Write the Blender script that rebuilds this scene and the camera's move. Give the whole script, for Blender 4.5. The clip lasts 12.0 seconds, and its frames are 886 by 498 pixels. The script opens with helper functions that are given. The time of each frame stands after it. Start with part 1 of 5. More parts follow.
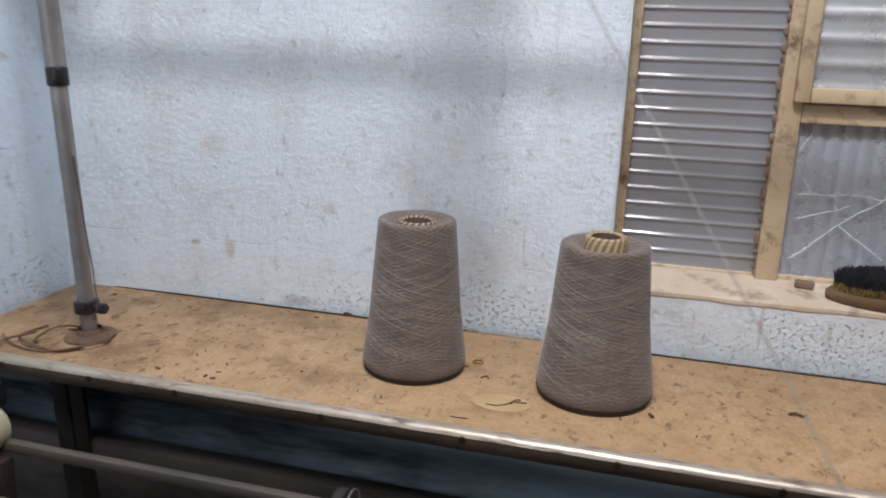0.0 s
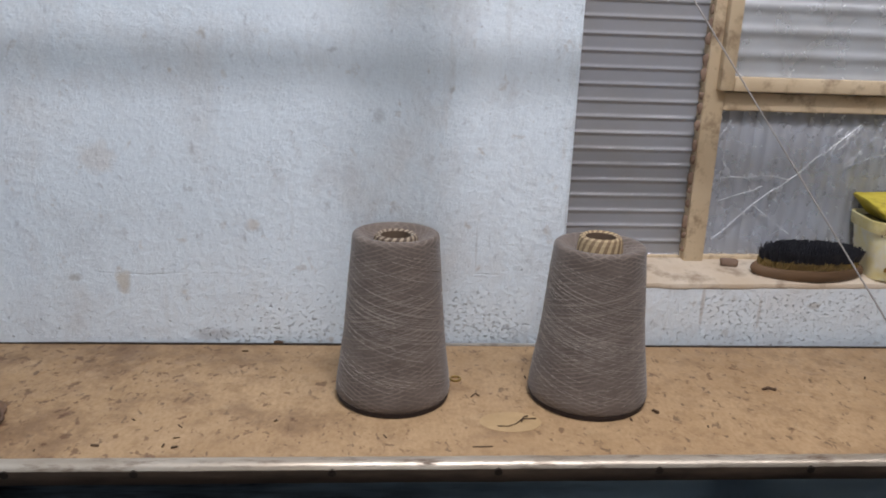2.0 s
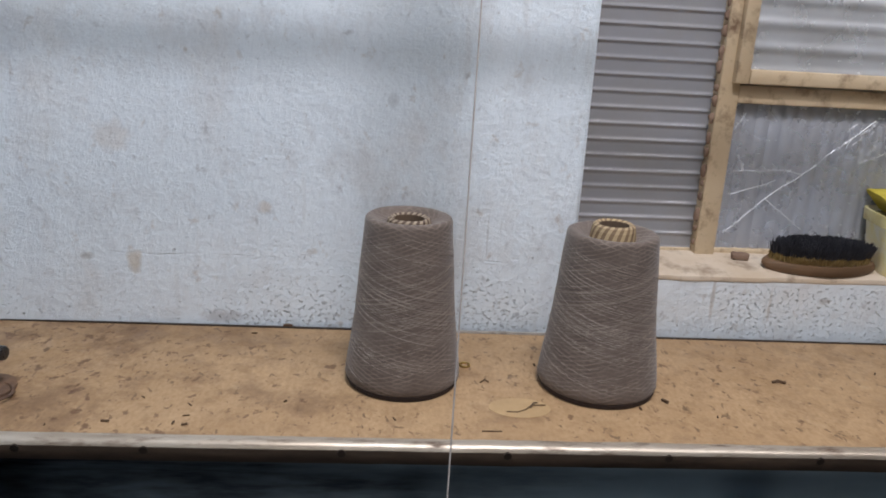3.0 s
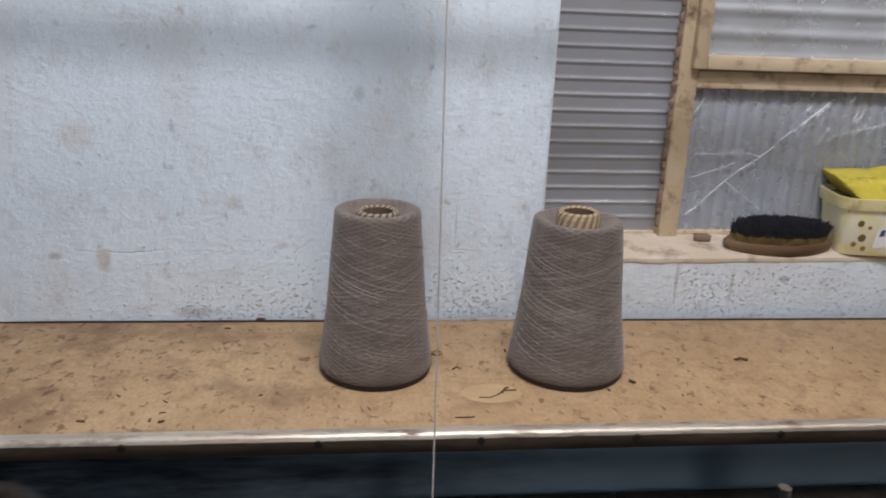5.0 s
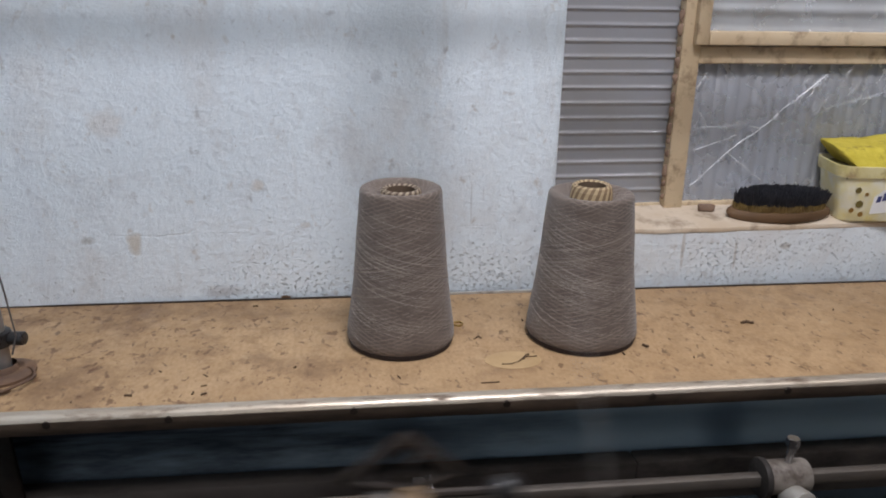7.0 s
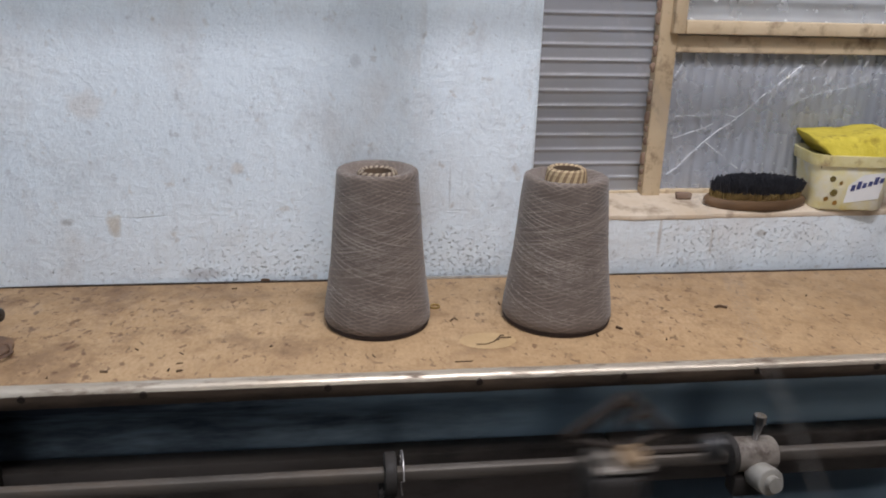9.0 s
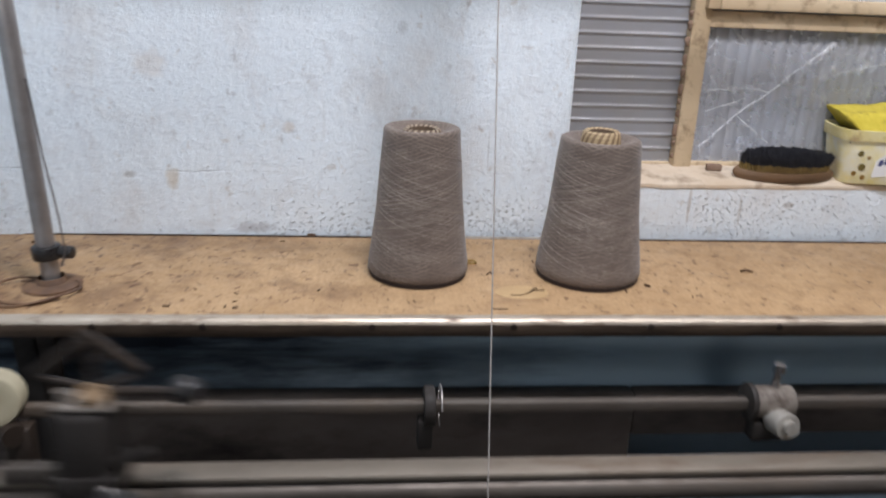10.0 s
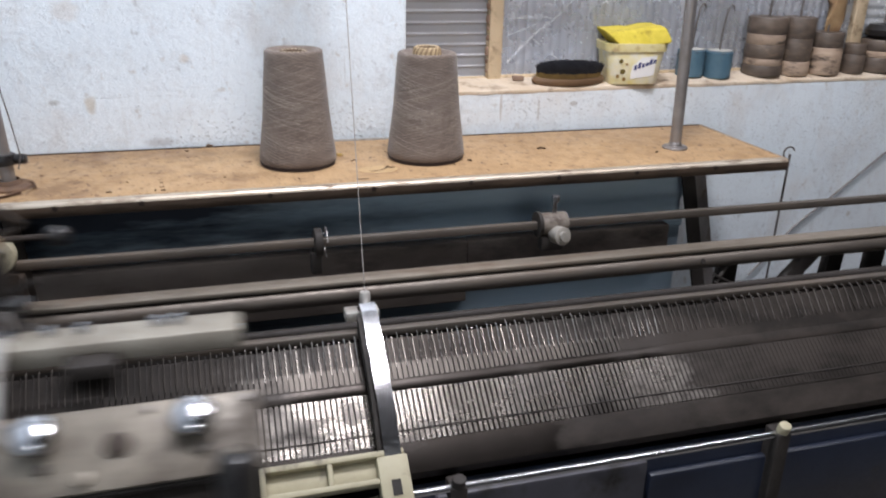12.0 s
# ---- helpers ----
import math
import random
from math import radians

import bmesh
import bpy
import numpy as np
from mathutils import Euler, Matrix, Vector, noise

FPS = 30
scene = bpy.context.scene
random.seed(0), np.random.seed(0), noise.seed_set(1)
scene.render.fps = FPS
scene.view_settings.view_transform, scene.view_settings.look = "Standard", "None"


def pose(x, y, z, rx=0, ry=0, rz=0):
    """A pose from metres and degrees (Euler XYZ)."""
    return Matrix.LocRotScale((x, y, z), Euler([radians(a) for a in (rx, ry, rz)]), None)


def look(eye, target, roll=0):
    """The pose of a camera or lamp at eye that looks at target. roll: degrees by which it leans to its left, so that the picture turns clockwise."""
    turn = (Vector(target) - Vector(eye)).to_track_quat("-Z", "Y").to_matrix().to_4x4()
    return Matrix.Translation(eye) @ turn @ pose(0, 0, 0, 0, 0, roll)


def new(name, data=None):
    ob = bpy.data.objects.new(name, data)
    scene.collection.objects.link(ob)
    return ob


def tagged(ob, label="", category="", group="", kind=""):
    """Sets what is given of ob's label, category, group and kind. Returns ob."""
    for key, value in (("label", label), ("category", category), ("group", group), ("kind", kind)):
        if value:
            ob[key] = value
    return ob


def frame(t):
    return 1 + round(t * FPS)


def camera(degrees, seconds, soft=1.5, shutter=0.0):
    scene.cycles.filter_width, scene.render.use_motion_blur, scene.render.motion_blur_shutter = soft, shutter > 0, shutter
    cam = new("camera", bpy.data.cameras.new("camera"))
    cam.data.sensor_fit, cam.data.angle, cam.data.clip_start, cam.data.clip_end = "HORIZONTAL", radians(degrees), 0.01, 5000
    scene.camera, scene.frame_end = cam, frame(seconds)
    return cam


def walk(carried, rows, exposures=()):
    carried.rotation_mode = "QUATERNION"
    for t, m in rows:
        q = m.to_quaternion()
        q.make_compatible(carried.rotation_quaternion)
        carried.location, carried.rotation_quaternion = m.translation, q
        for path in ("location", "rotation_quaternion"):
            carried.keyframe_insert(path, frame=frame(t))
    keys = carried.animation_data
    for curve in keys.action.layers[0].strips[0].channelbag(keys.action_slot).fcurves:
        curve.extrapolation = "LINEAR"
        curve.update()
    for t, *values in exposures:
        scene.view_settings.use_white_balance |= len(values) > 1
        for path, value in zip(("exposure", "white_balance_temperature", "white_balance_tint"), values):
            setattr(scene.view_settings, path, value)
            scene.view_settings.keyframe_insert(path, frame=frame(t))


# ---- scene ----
cam = camera(58.7, 12.0, soft=1.8, shutter=0.7)
PATH = [
    (0, (0.289, -1.067, 1.518), (-0.159, 0.809, 0.988), 1.8),
    (0.5, (0.144, -1.043, 1.524), (-0.062, 0.863, 0.953), 3.3),
    (1, (0.102, -0.992, 1.523), (-0.044, 0.915, 0.938), 3.3),
    (1.5, (0.019, -0.985, 1.518), (0.116, 0.918, 0.911), 2.1),
    (2, (-0.002, -0.996, 1.525), (0.206, 0.912, 0.964), 2.2),
    (2.5, (-0.01, -0.998, 1.51), (0.19, 0.911, 0.946), 3.4),
    (4.5, (-0.013, -1.004, 1.514), (0.209, 0.896, 0.933), 2.3),
    (5, (-0.012, -1.01, 1.521), (0.262, 0.877, 0.92), 2.4),
    (5.5, (-0.014, -1.007, 1.522), (0.316, 0.875, 0.929), 3.1),
    (6, (-0.03, -1.019, 1.513), (0.304, 0.868, 0.939), 1.8),
    (6.5, (-0.034, -1.034, 1.538), (0.289, 0.836, 0.907), 2.5),
    (7, (-0.051, -1.048, 1.528), (0.24, 0.821, 0.879), 1.1),
    (9, (-0.033, -1.068, 1.51), (0.276, 0.799, 0.863), 1.6),
    (9.3, (-0.034, -1.075, 1.483), (0.251, 0.804, 0.864), 1.95),
    (9.5, (-0.061, -1.062, 1.495), (0.293, 0.791, 0.833), 4.1),
    (10, (-0.056, -1.134, 1.483), (0.184, 0.736, 0.815), 2.5),
    (10.2, (-0.03, -1.202, 1.479), (0.2, 0.671, 0.816), 1.3),
    (10.5, (0.024, -1.331, 1.449), (0.176, 0.531, 0.735), -1.5),
    (10.7, (0.048, -1.431, 1.42), (0.2, 0.428, 0.698), -4.4),
    (11, (0.068, -1.487, 1.482), (0.297, 0.37, 0.778), -6.9),
    (11.2, (0.054, -1.539, 1.464), (0.366, 0.306, 0.759), -4.6),
    (11.5, (-0.038, -1.496, 1.471), (0.447, 0.307, 0.755), 0.2),
    (11.8, (-0.114, -1.516, 1.485), (0.425, 0.266, 0.754), 1.0),
    (12, (-0.126, -1.513, 1.475), (0.439, 0.259, 0.739), 1.3),
]
walk(cam, [(t, look(eye, target, roll)) for t, eye, target, roll in PATH],
     exposures=[(0, 0.0), (0.5, -0.16), (1, -0.17), (2, -0.17), (7, -0.14), (9.2, 0.02), (10.0, 0.22), (10.6, 0.3), (11.2, 0.42), (12, 0.52)])

# ---- world, lights ----
world = bpy.data.worlds.new("world")
scene.world = world
world.use_nodes = True
_bg = world.node_tree.nodes["Background"]
_sky = world.node_tree.nodes.new("ShaderNodeTexSky")
_sky.sky_type, _sky.sun_disc = "NISHITA", False
_sky.sun_elevation, _sky.sun_rotation = radians(12), radians(200)
world.node_tree.links.new(_sky.outputs[0], _bg.inputs[0])
_bg.inputs[1].default_value = 0.12


def area_lamp(name, m, sx, sy, watts, colour):
    d = bpy.data.lights.new(name, "AREA")
    d.shape, d.size, d.size_y, d.energy, d.color = "RECTANGLE", sx, sy, watts, colour
    ob = new(name, d)
    ob.matrix_world = m
    return ob


# unseen ceiling lamps: bench one set from shadows, front one from the bed's highlight
area_lamp("ceiling_tube_bench", look((0.20, -0.79, 2.78), (0.2, -0.45, 1.0)), 0.38, 0.09, 25, (0.93, 0.925, 1.0))
# no lamp known here: added fill for the right wall and the pane's glints
area_lamp("added_fill_end", look((1.3, -1.0, 2.8), (1.15, -0.3, 1.0)), 1.1, 0.12, 11, (0.95, 0.925, 0.98))
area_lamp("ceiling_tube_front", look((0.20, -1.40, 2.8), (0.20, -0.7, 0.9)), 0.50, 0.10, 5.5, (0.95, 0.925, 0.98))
# unseen low source inferred from the cones' wall shadows; its window is assumed
area_lamp("assumed_window_light", look((-0.30, -3.45, 1.80), (0.2, 0.0, 1.2)), 0.44, 0.54, 6, (0.93, 0.95, 1.0))


# ---- materials ----
def nodes_of(name):
    m = bpy.data.materials.new(name)
    m.use_nodes = True
    nt = m.node_tree
    return m, nt, nt.nodes["Principled BSDF"]


class Net:
    """Short hand for building node trees."""

    def __init__(self, nt):
        self.nt = nt
        self.co = nt.nodes.new("ShaderNodeTexCoord").outputs["Object"]

    def put(self, socket, value):
        if isinstance(value, bpy.types.NodeSocket):
            self.nt.links.new(value, socket)
        else:
            socket.default_value = value

    def moved(self, scale=(1, 1, 1), loc=(0, 0, 0), src=None, turn=(0, 0, 0)):
        n = self.nt.nodes.new("ShaderNodeMapping")
        self.put(n.inputs["Vector"], src or self.co)
        n.inputs["Scale"].default_value, n.inputs["Location"].default_value = scale, loc
        n.inputs["Rotation"].default_value = [radians(a) for a in turn]
        return n.outputs[0]

    def noise(self, scale, detail=4, rough=0.55, src=None, distort=0.0):
        n = self.nt.nodes.new("ShaderNodeTexNoise")
        self.put(n.inputs["Vector"], src or self.co)
        n.inputs["Scale"].default_value, n.inputs["Detail"].default_value = scale, detail
        n.inputs["Roughness"].default_value, n.inputs["Distortion"].default_value = rough, distort
        return n.outputs[0]

    def cells(self, scale, src=None):
        n = self.nt.nodes.new("ShaderNodeTexVoronoi")
        self.put(n.inputs["Vector"], src or self.co)
        n.inputs["Scale"].default_value = scale
        return n.outputs["Distance"]

    def ramp(self, value, lo, hi, a=0.0, b=1.0):
        n = self.nt.nodes.new("ShaderNodeMapRange")
        for k, v in zip(("Value", "From Min", "From Max", "To Min", "To Max"), (value, lo, hi, a, b)):
            self.put(n.inputs[k], v)
        return n.outputs[0]

    def math(self, op, a, b=0.0):
        n = self.nt.nodes.new("ShaderNodeMath")
        n.operation = op
        self.put(n.inputs[0], a)
        self.put(n.inputs[1], b)
        return n.outputs[0]

    def mix(self, fac, a, b):
        n = self.nt.nodes.new("ShaderNodeMix")
        n.data_type = "RGBA"
        self.put(n.inputs["Factor"], fac)
        self.put(n.inputs["A"], a if isinstance(a, bpy.types.NodeSocket) else (*a, 1))
        self.put(n.inputs["B"], b if isinstance(b, bpy.types.NodeSocket) else (*b, 1))
        return n.outputs["Result"]

    def xyz(self, src=None):
        n = self.nt.nodes.new("ShaderNodeSeparateXYZ")
        self.put(n.inputs[0], src or self.co)
        return n.outputs

    def bump(self, height, strength, dist, normal=None):
        n = self.nt.nodes.new("ShaderNodeBump")
        self.put(n.inputs["Height"], height)
        n.inputs["Strength"].default_value, n.inputs["Distance"].default_value = strength, dist
        if normal:
            self.put(n.inputs["Normal"], normal)
        return n.outputs[0]

    def random(self):
        return self.nt.nodes.new("ShaderNodeObjectInfo").outputs["Random"]


def surface(name, c1, c2, scale=8.0, rough=0.6, rough2=None, metal=0.0, grain=120.0, bump=0.15, dist=0.001,
            dirt=None, dirt_scale=14.0, dirt_lo=0.58, dirt_hi=0.72, dirt_rough=0.8, stretch=(1, 1, 1), vary=0.0, coat=0.0, spec=0.5, dark_x=None):
    """A surface with two colours mixed at a large scale, dirt patches, and fine grain."""
    m, nt, p = nodes_of(name)
    n = Net(nt)
    src = n.moved(stretch)
    big = n.noise(scale, 5, 0.6, src)
    fine = n.noise(grain, 3, 0.6, src)
    col = n.mix(n.ramp(big, 0.35, 0.65), c1, c2)
    r = n.ramp(fine, 0.3, 0.7, rough, rough2 if rough2 is not None else min(1.0, rough + 0.15))
    met = metal
    if dirt:
        d = n.noise(dirt_scale, 6, 0.65, n.moved(stretch, (3.1, 1.7, 5.3)))
        if dark_x:      # dark patches spread towards one end
            d = n.math("ADD", d, n.ramp(n.xyz()[0], *dark_x))
        d = n.ramp(d, dirt_lo, dirt_hi)
        col = n.mix(d, col, dirt)
        r = n.math("MAXIMUM", r, n.math("MULTIPLY", d, dirt_rough))
        if metal:
            met = n.math("MULTIPLY", n.ramp(d, 0, 1, 1, 0.25), metal)
    if vary:
        col = n.mix(n.math("MULTIPLY", n.random(), vary), col, (0.02, 0.02, 0.02))
    n.put(p.inputs["Base Color"], col)
    n.put(p.inputs["Roughness"], r)
    n.put(p.inputs["Metallic"], met)
    p.inputs["Coat Weight"].default_value = coat
    p.inputs["Specular IOR Level"].default_value = spec
    n.put(p.inputs["Normal"], n.bump(fine, bump, dist))
    return m


def wall_material(name, c1, c2):
    """Pale blue distemper on rough cement blocks: pits, flaking specks, mortar cracks and stains."""
    m, nt, p = nodes_of(name)
    n = Net(nt)
    x, y, z = n.xyz()
    col = n.mix(n.ramp(n.noise(2.2, 5), 0.35, 0.65), c1, c2)
    # brownish and grey stains
    st = n.ramp(n.noise(6, 6, 0.62, n.moved((1, 1, 0.6), (4, 2, 9))), 0.51, 0.74, 0, 0.48)
    col = n.mix(st, col, (0.52, 0.45, 0.39))
    gr = n.ramp(n.noise(13, 6, 0.65, n.moved((1, 1, 0.7), (14, 2, 5))), 0.55, 0.75, 0, 0.35)
    col = n.mix(gr, col, (0.42, 0.44, 0.46))
    # grey paint-loss specks in patches and under the sill; pits' shade coloured in
    patch = n.ramp(n.noise(4.5, 5, 0.65, n.moved((1, 1, 1), (11, 3, 7))), 0.45, 0.70, 0.0, 0.06)
    under = n.math("MULTIPLY", n.ramp(z, 1.165, 1.185, 0.10, 0.0), n.math("MULTIPLY", n.ramp(x, 0.33, 0.50, 0.0, 1.0), n.ramp(x, 0.85, 1.05, 1.0, 0.0)))
    mid = n.math("MULTIPLY", n.ramp(x, -0.22, -0.06, 0.0, 1.0), n.ramp(x, 0.22, 0.34, 1.0, 0.0))
    low = n.math("ADD", n.ramp(z, 1.12, 1.27, 0.078, 0.0), n.math("MULTIPLY", n.ramp(z, 1.13, 1.26, 0.045, 0.0), mid))
    speck = n.noise(215, 5, 0.64, n.moved((0.75, 0.8, 1.1), (1, 1, 1), None, (0, 35, 0)), 0.3)
    lim = n.math("SUBTRACT", 0.70, n.math("ADD", patch, n.math("MAXIMUM", low, under)))
    sp = n.ramp(n.math("SUBTRACT", speck, lim), 0.0, 0.05)
    col = n.mix(n.math("MULTIPLY", sp, 0.46), col, (0.20, 0.185, 0.17))
    # broad rubbed smears and small brown spots
    smear = n.ramp(n.noise(24, 6, 0.7, n.moved((1, 1, 0.8), (17, 4, 6)), 0.4), 0.53, 0.74, 0, 0.46)
    col = n.mix(smear, col, (0.50, 0.50, 0.50))
    fleck = n.ramp(n.noise(210, 3, 0.6, n.moved((1, 1, 1), (13, 2, 4)), 0.5), 0.635, 0.73, 0, 0.6)
    col = n.mix(n.math("MULTIPLY", fleck, n.ramp(n.noise(7, 4, 0.6, n.moved((1, 1, 1), (2, 12, 9))), 0.40, 0.60)), col, (0.30, 0.27, 0.24))
    spot = n.ramp(n.noise(38, 5, 0.6, n.moved((1, 1, 0.8), (5, 17, 2)), 0.3), 0.62, 0.72, 0, 0.50)
    col = n.mix(spot, col, (0.36, 0.29, 0.22))
    dab = n.ramp(n.noise(44, 4, 0.6, n.moved((1, 1, 0.7), (7, 7, 2)), 0.3), 0.625, 0.72, 0, 0.46)
    col = n.mix(dab, col, (0.26, 0.26, 0.27))
    run = n.ramp(n.noise(26, 4, 0.6, n.moved((1, 1, 0.12), (9, 1, 3))), 0.62, 0.75, 0, 0.3)
    col = n.mix(run, col, (0.40, 0.36, 0.31))
    # mortar cracks of the block courses
    wob = n.math("MULTIPLY", n.math("SUBTRACT", n.noise(16, 5), 0.5), 0.012)
    gap = n.noise(13, 4, 0.6, n.moved((1, 1, 1), (2, 8, 3)))
    d1 = n.math("ABSOLUTE", n.math("SUBTRACT", n.math("ADD", z, wob), 1.197))
    d2 = n.math("ABSOLUTE", n.math("SUBTRACT", n.math("ADD", z, wob), 1.336))
    c1_ = n.ramp(d1, 0.0003, 0.0014, 1.0, 0.0)
    c2_ = n.math("MULTIPLY", n.ramp(d2, 0.0003, 0.0016, 1.0, 0.0), n.ramp(x, -0.33, -0.29, 1.0, 0.0))
    crack = n.math("MULTIPLY", n.math("MAXIMUM", c1_, c2_), n.ramp(gap, 0.51, 0.64))
    col = n.mix(n.math("MULTIPLY", crack, 0.28), col, (0.17, 0.16, 0.15))
    # ochre smears and two long scratches, each with its own place
    warp = n.math("MULTIPLY", n.math("SUBTRACT", n.noise(45, 5, 0.65), 0.5), 1.1)
    for bx, bz, rx, rz, k, tone in ((-0.305, 1.186, 0.010, 0.017, 0.55, (0.44, 0.35, 0.23)), (-0.365, 1.190, 0.011, 0.006, 0.6, (0.27, 0.26, 0.24)), (-0.325, 1.345, 0.024, 0.022, 0.30, (0.52, 0.42, 0.33)),
                                    (-0.195, 1.112, 0.030, 0.009, 0.45, (0.33, 0.30, 0.29)), (-0.140, 1.262, 0.010, 0.008, 0.45, (0.46, 0.37, 0.28)), (0.020, 1.405, 0.007, 0.010, 0.35, (0.34, 0.36, 0.38)),
                                    (0.151, 1.235, 0.0014, 0.030, 0.34, (0.30, 0.29, 0.28)), (0.168, 1.246, 0.0010, 0.012, 0.3, (0.32, 0.31, 0.30)), (0.475, 1.150, 0.003, 0.030, 0.5, (0.33, 0.26, 0.20)),
                                    (0.560, 1.145, 0.0024, 0.024, 0.4, (0.36, 0.30, 0.24)), (0.640, 1.152, 0.010, 0.006, 0.55, (0.30, 0.26, 0.22))):
        ex = n.math("DIVIDE", n.math("SUBTRACT", x, bx), rx)
        ez = n.math("DIVIDE", n.math("SUBTRACT", z, bz), rz)
        d = n.math("ADD", n.math("ADD", n.math("MULTIPLY", ex, ex), n.math("MULTIPLY", ez, ez)), n.math("MULTIPLY", warp, 3.0))
        col = n.mix(n.ramp(d, 0.2, 1.3, k, 0.0), col, tone)
    n.put(p.inputs["Base Color"], col)
    p.inputs["Roughness"].default_value = 0.78
    rough = n.noise(90, 6, 0.7)
    h = n.math("SUBTRACT", rough, n.math("ADD", n.math("MULTIPLY", sp, 0.9), n.math("MULTIPLY", crack, 0.35)))
    n.put(p.inputs["Normal"], n.bump(n.noise(26, 5, 0.6), 0.28, 0.005, n.bump(h, 0.85, 0.0034)))
    return m


def board_material(name):
    """Worn flaxboard: tan with short dark fibres, scuffs and oily stains."""
    m, nt, p = nodes_of(name)
    n = Net(nt)
    x, y, z = n.xyz()
    col = n.mix(n.ramp(n.noise(9, 5, 0.6), 0.3, 0.7), (0.37, 0.235, 0.118), (0.47, 0.315, 0.172))
    fl = n.noise(230, 3, 0.6, n.moved((1, 0.55, 1)))
    col = n.mix(n.ramp(fl, 0.35, 0.7, 0.0, 0.55), col, (0.28, 0.165, 0.075))
    mott = n.ramp(n.noise(48, 5, 0.65, n.moved((1, 0.8, 1), (6, 2, 1))), 0.50, 0.68, 0, 0.5)
    col = n.mix(mott, col, (0.215, 0.125, 0.058))
    fib = n.ramp(n.noise(105, 3, 0.55, n.moved((1.0, 0.6, 1), (3, 5, 1)), 0.6), 0.61, 0.69)
    col = n.mix(n.math("MULTIPLY", fib, 0.7), col, (0.10, 0.056, 0.030))
    # oil stains, thickest at the wall end
    near = n.ramp(x, -0.55, 0.05, 0.13, 0.0)
    oil = n.math("ADD", n.noise(11, 6, 0.65, n.moved((1, 1, 1), (8, 1, 2))), near)
    col = n.mix(n.ramp(oil, 0.55, 0.74, 0, 0.72), col, (0.155, 0.085, 0.042))
    rust = n.math("ADD", n.noise(62, 4, 0.6, n.moved((1, 0.7, 1), (2, 6, 8)), 0.4), n.math("MULTIPLY", near, 0.55))
    col = n.mix(n.ramp(rust, 0.63, 0.70, 0, 0.75), col, (0.12, 0.058, 0.028))
    pale = n.ramp(n.noise(17, 5, 0.6, n.moved((1, 1, 1), (1, 9, 4))), 0.64, 0.76, 0, 0.45)
    col = n.mix(pale, col, (0.52, 0.39, 0.235))
    n.put(p.inputs["Base Color"], col)
    n.put(p.inputs["Roughness"], n.ramp(n.noise(30, 4), 0.3, 0.7, 0.5, 0.75))
    n.put(p.inputs["Normal"], n.bump(n.math("SUBTRACT", fl, n.math("MULTIPLY", fib, 0.6)), 0.3, 0.0006))
    return m


def glass_material(name, tint, rough):
    m, nt, p = nodes_of(name)
    n = Net(nt)
    dirt = n.ramp(n.noise(10, 5, 0.6), 0.4, 0.75)
    n.put(p.inputs["Base Color"], n.mix(n.math("MULTIPLY", dirt, 0.5), tint, (0.55, 0.52, 0.47)))
    n.put(p.inputs["Roughness"], n.ramp(n.noise(40, 4), 0.3, 0.7, rough, rough + 0.10))
    p.inputs["Transmission Weight"].default_value = 0.6
    p.inputs["IOR"].default_value = 1.55
    return m


WALL = wall_material("painted_block_wall", (0.66, 0.73, 0.78), (0.73, 0.785, 0.82))
SIDE_WALL = wall_material("painted_side_wall", (0.56, 0.68, 0.78), (0.62, 0.73, 0.81))
SILL = surface("sill_plaster", (0.50, 0.39, 0.275), (0.62, 0.53, 0.42), 9, 0.7, grain=160, bump=0.4, dirt=(0.24, 0.17, 0.115), dirt_scale=26, dirt_lo=0.50, dirt_hi=0.74)
FLOOR = surface("cement_floor", (0.20, 0.19, 0.18), (0.27, 0.26, 0.245), 3, 0.75, grain=60, dirt=(0.10, 0.09, 0.08))
# dark tone for unseen room surfaces, so the steel mirrors little light
CEIL = surface("unseen_room_dark", (0.10, 0.10, 0.105), (0.15, 0.145, 0.14), 2, 0.85, grain=50)
BOARD = board_material("flaxboard")
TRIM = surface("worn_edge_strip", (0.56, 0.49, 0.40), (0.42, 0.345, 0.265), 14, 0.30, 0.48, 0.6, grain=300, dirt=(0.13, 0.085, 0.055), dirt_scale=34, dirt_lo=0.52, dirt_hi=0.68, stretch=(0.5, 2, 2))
# darker copy for the strip's lower face, its shade put in the colour
LIP = surface("shaded_edge_face", (0.10, 0.068, 0.046), (0.05, 0.034, 0.024), 30, 0.42, 0.6, 0.2, grain=300, dirt=(0.05, 0.033, 0.022), dirt_scale=30, dirt_lo=0.54, dirt_hi=0.70, stretch=(0.5, 2, 2))
FRAME = surface("cream_window_paint", (0.62, 0.50, 0.34), (0.50, 0.38, 0.24), 6, 0.5, grain=150, bump=0.3, dirt=(0.17, 0.105, 0.06), dirt_scale=36, dirt_lo=0.50, dirt_hi=0.72)
PUTTY = surface("brown_putty", (0.16, 0.10, 0.07), (0.24, 0.16, 0.11), 30, 0.8, grain=200, bump=0.5)
GLASS = glass_material("ribbed_glass", (0.60, 0.60, 0.63), 0.06)
GLASS_PALE = glass_material("ribbed_glass_pale", (0.86, 0.88, 0.90), 0.2)
GLASS_DULL = glass_material("ribbed_glass_dull", (0.74, 0.77, 0.84), 0.22)
CRACK = surface("crack_glint", (0.85, 0.87, 0.9), (0.75, 0.77, 0.8), 50, 0.15, grain=400)
YARN = None
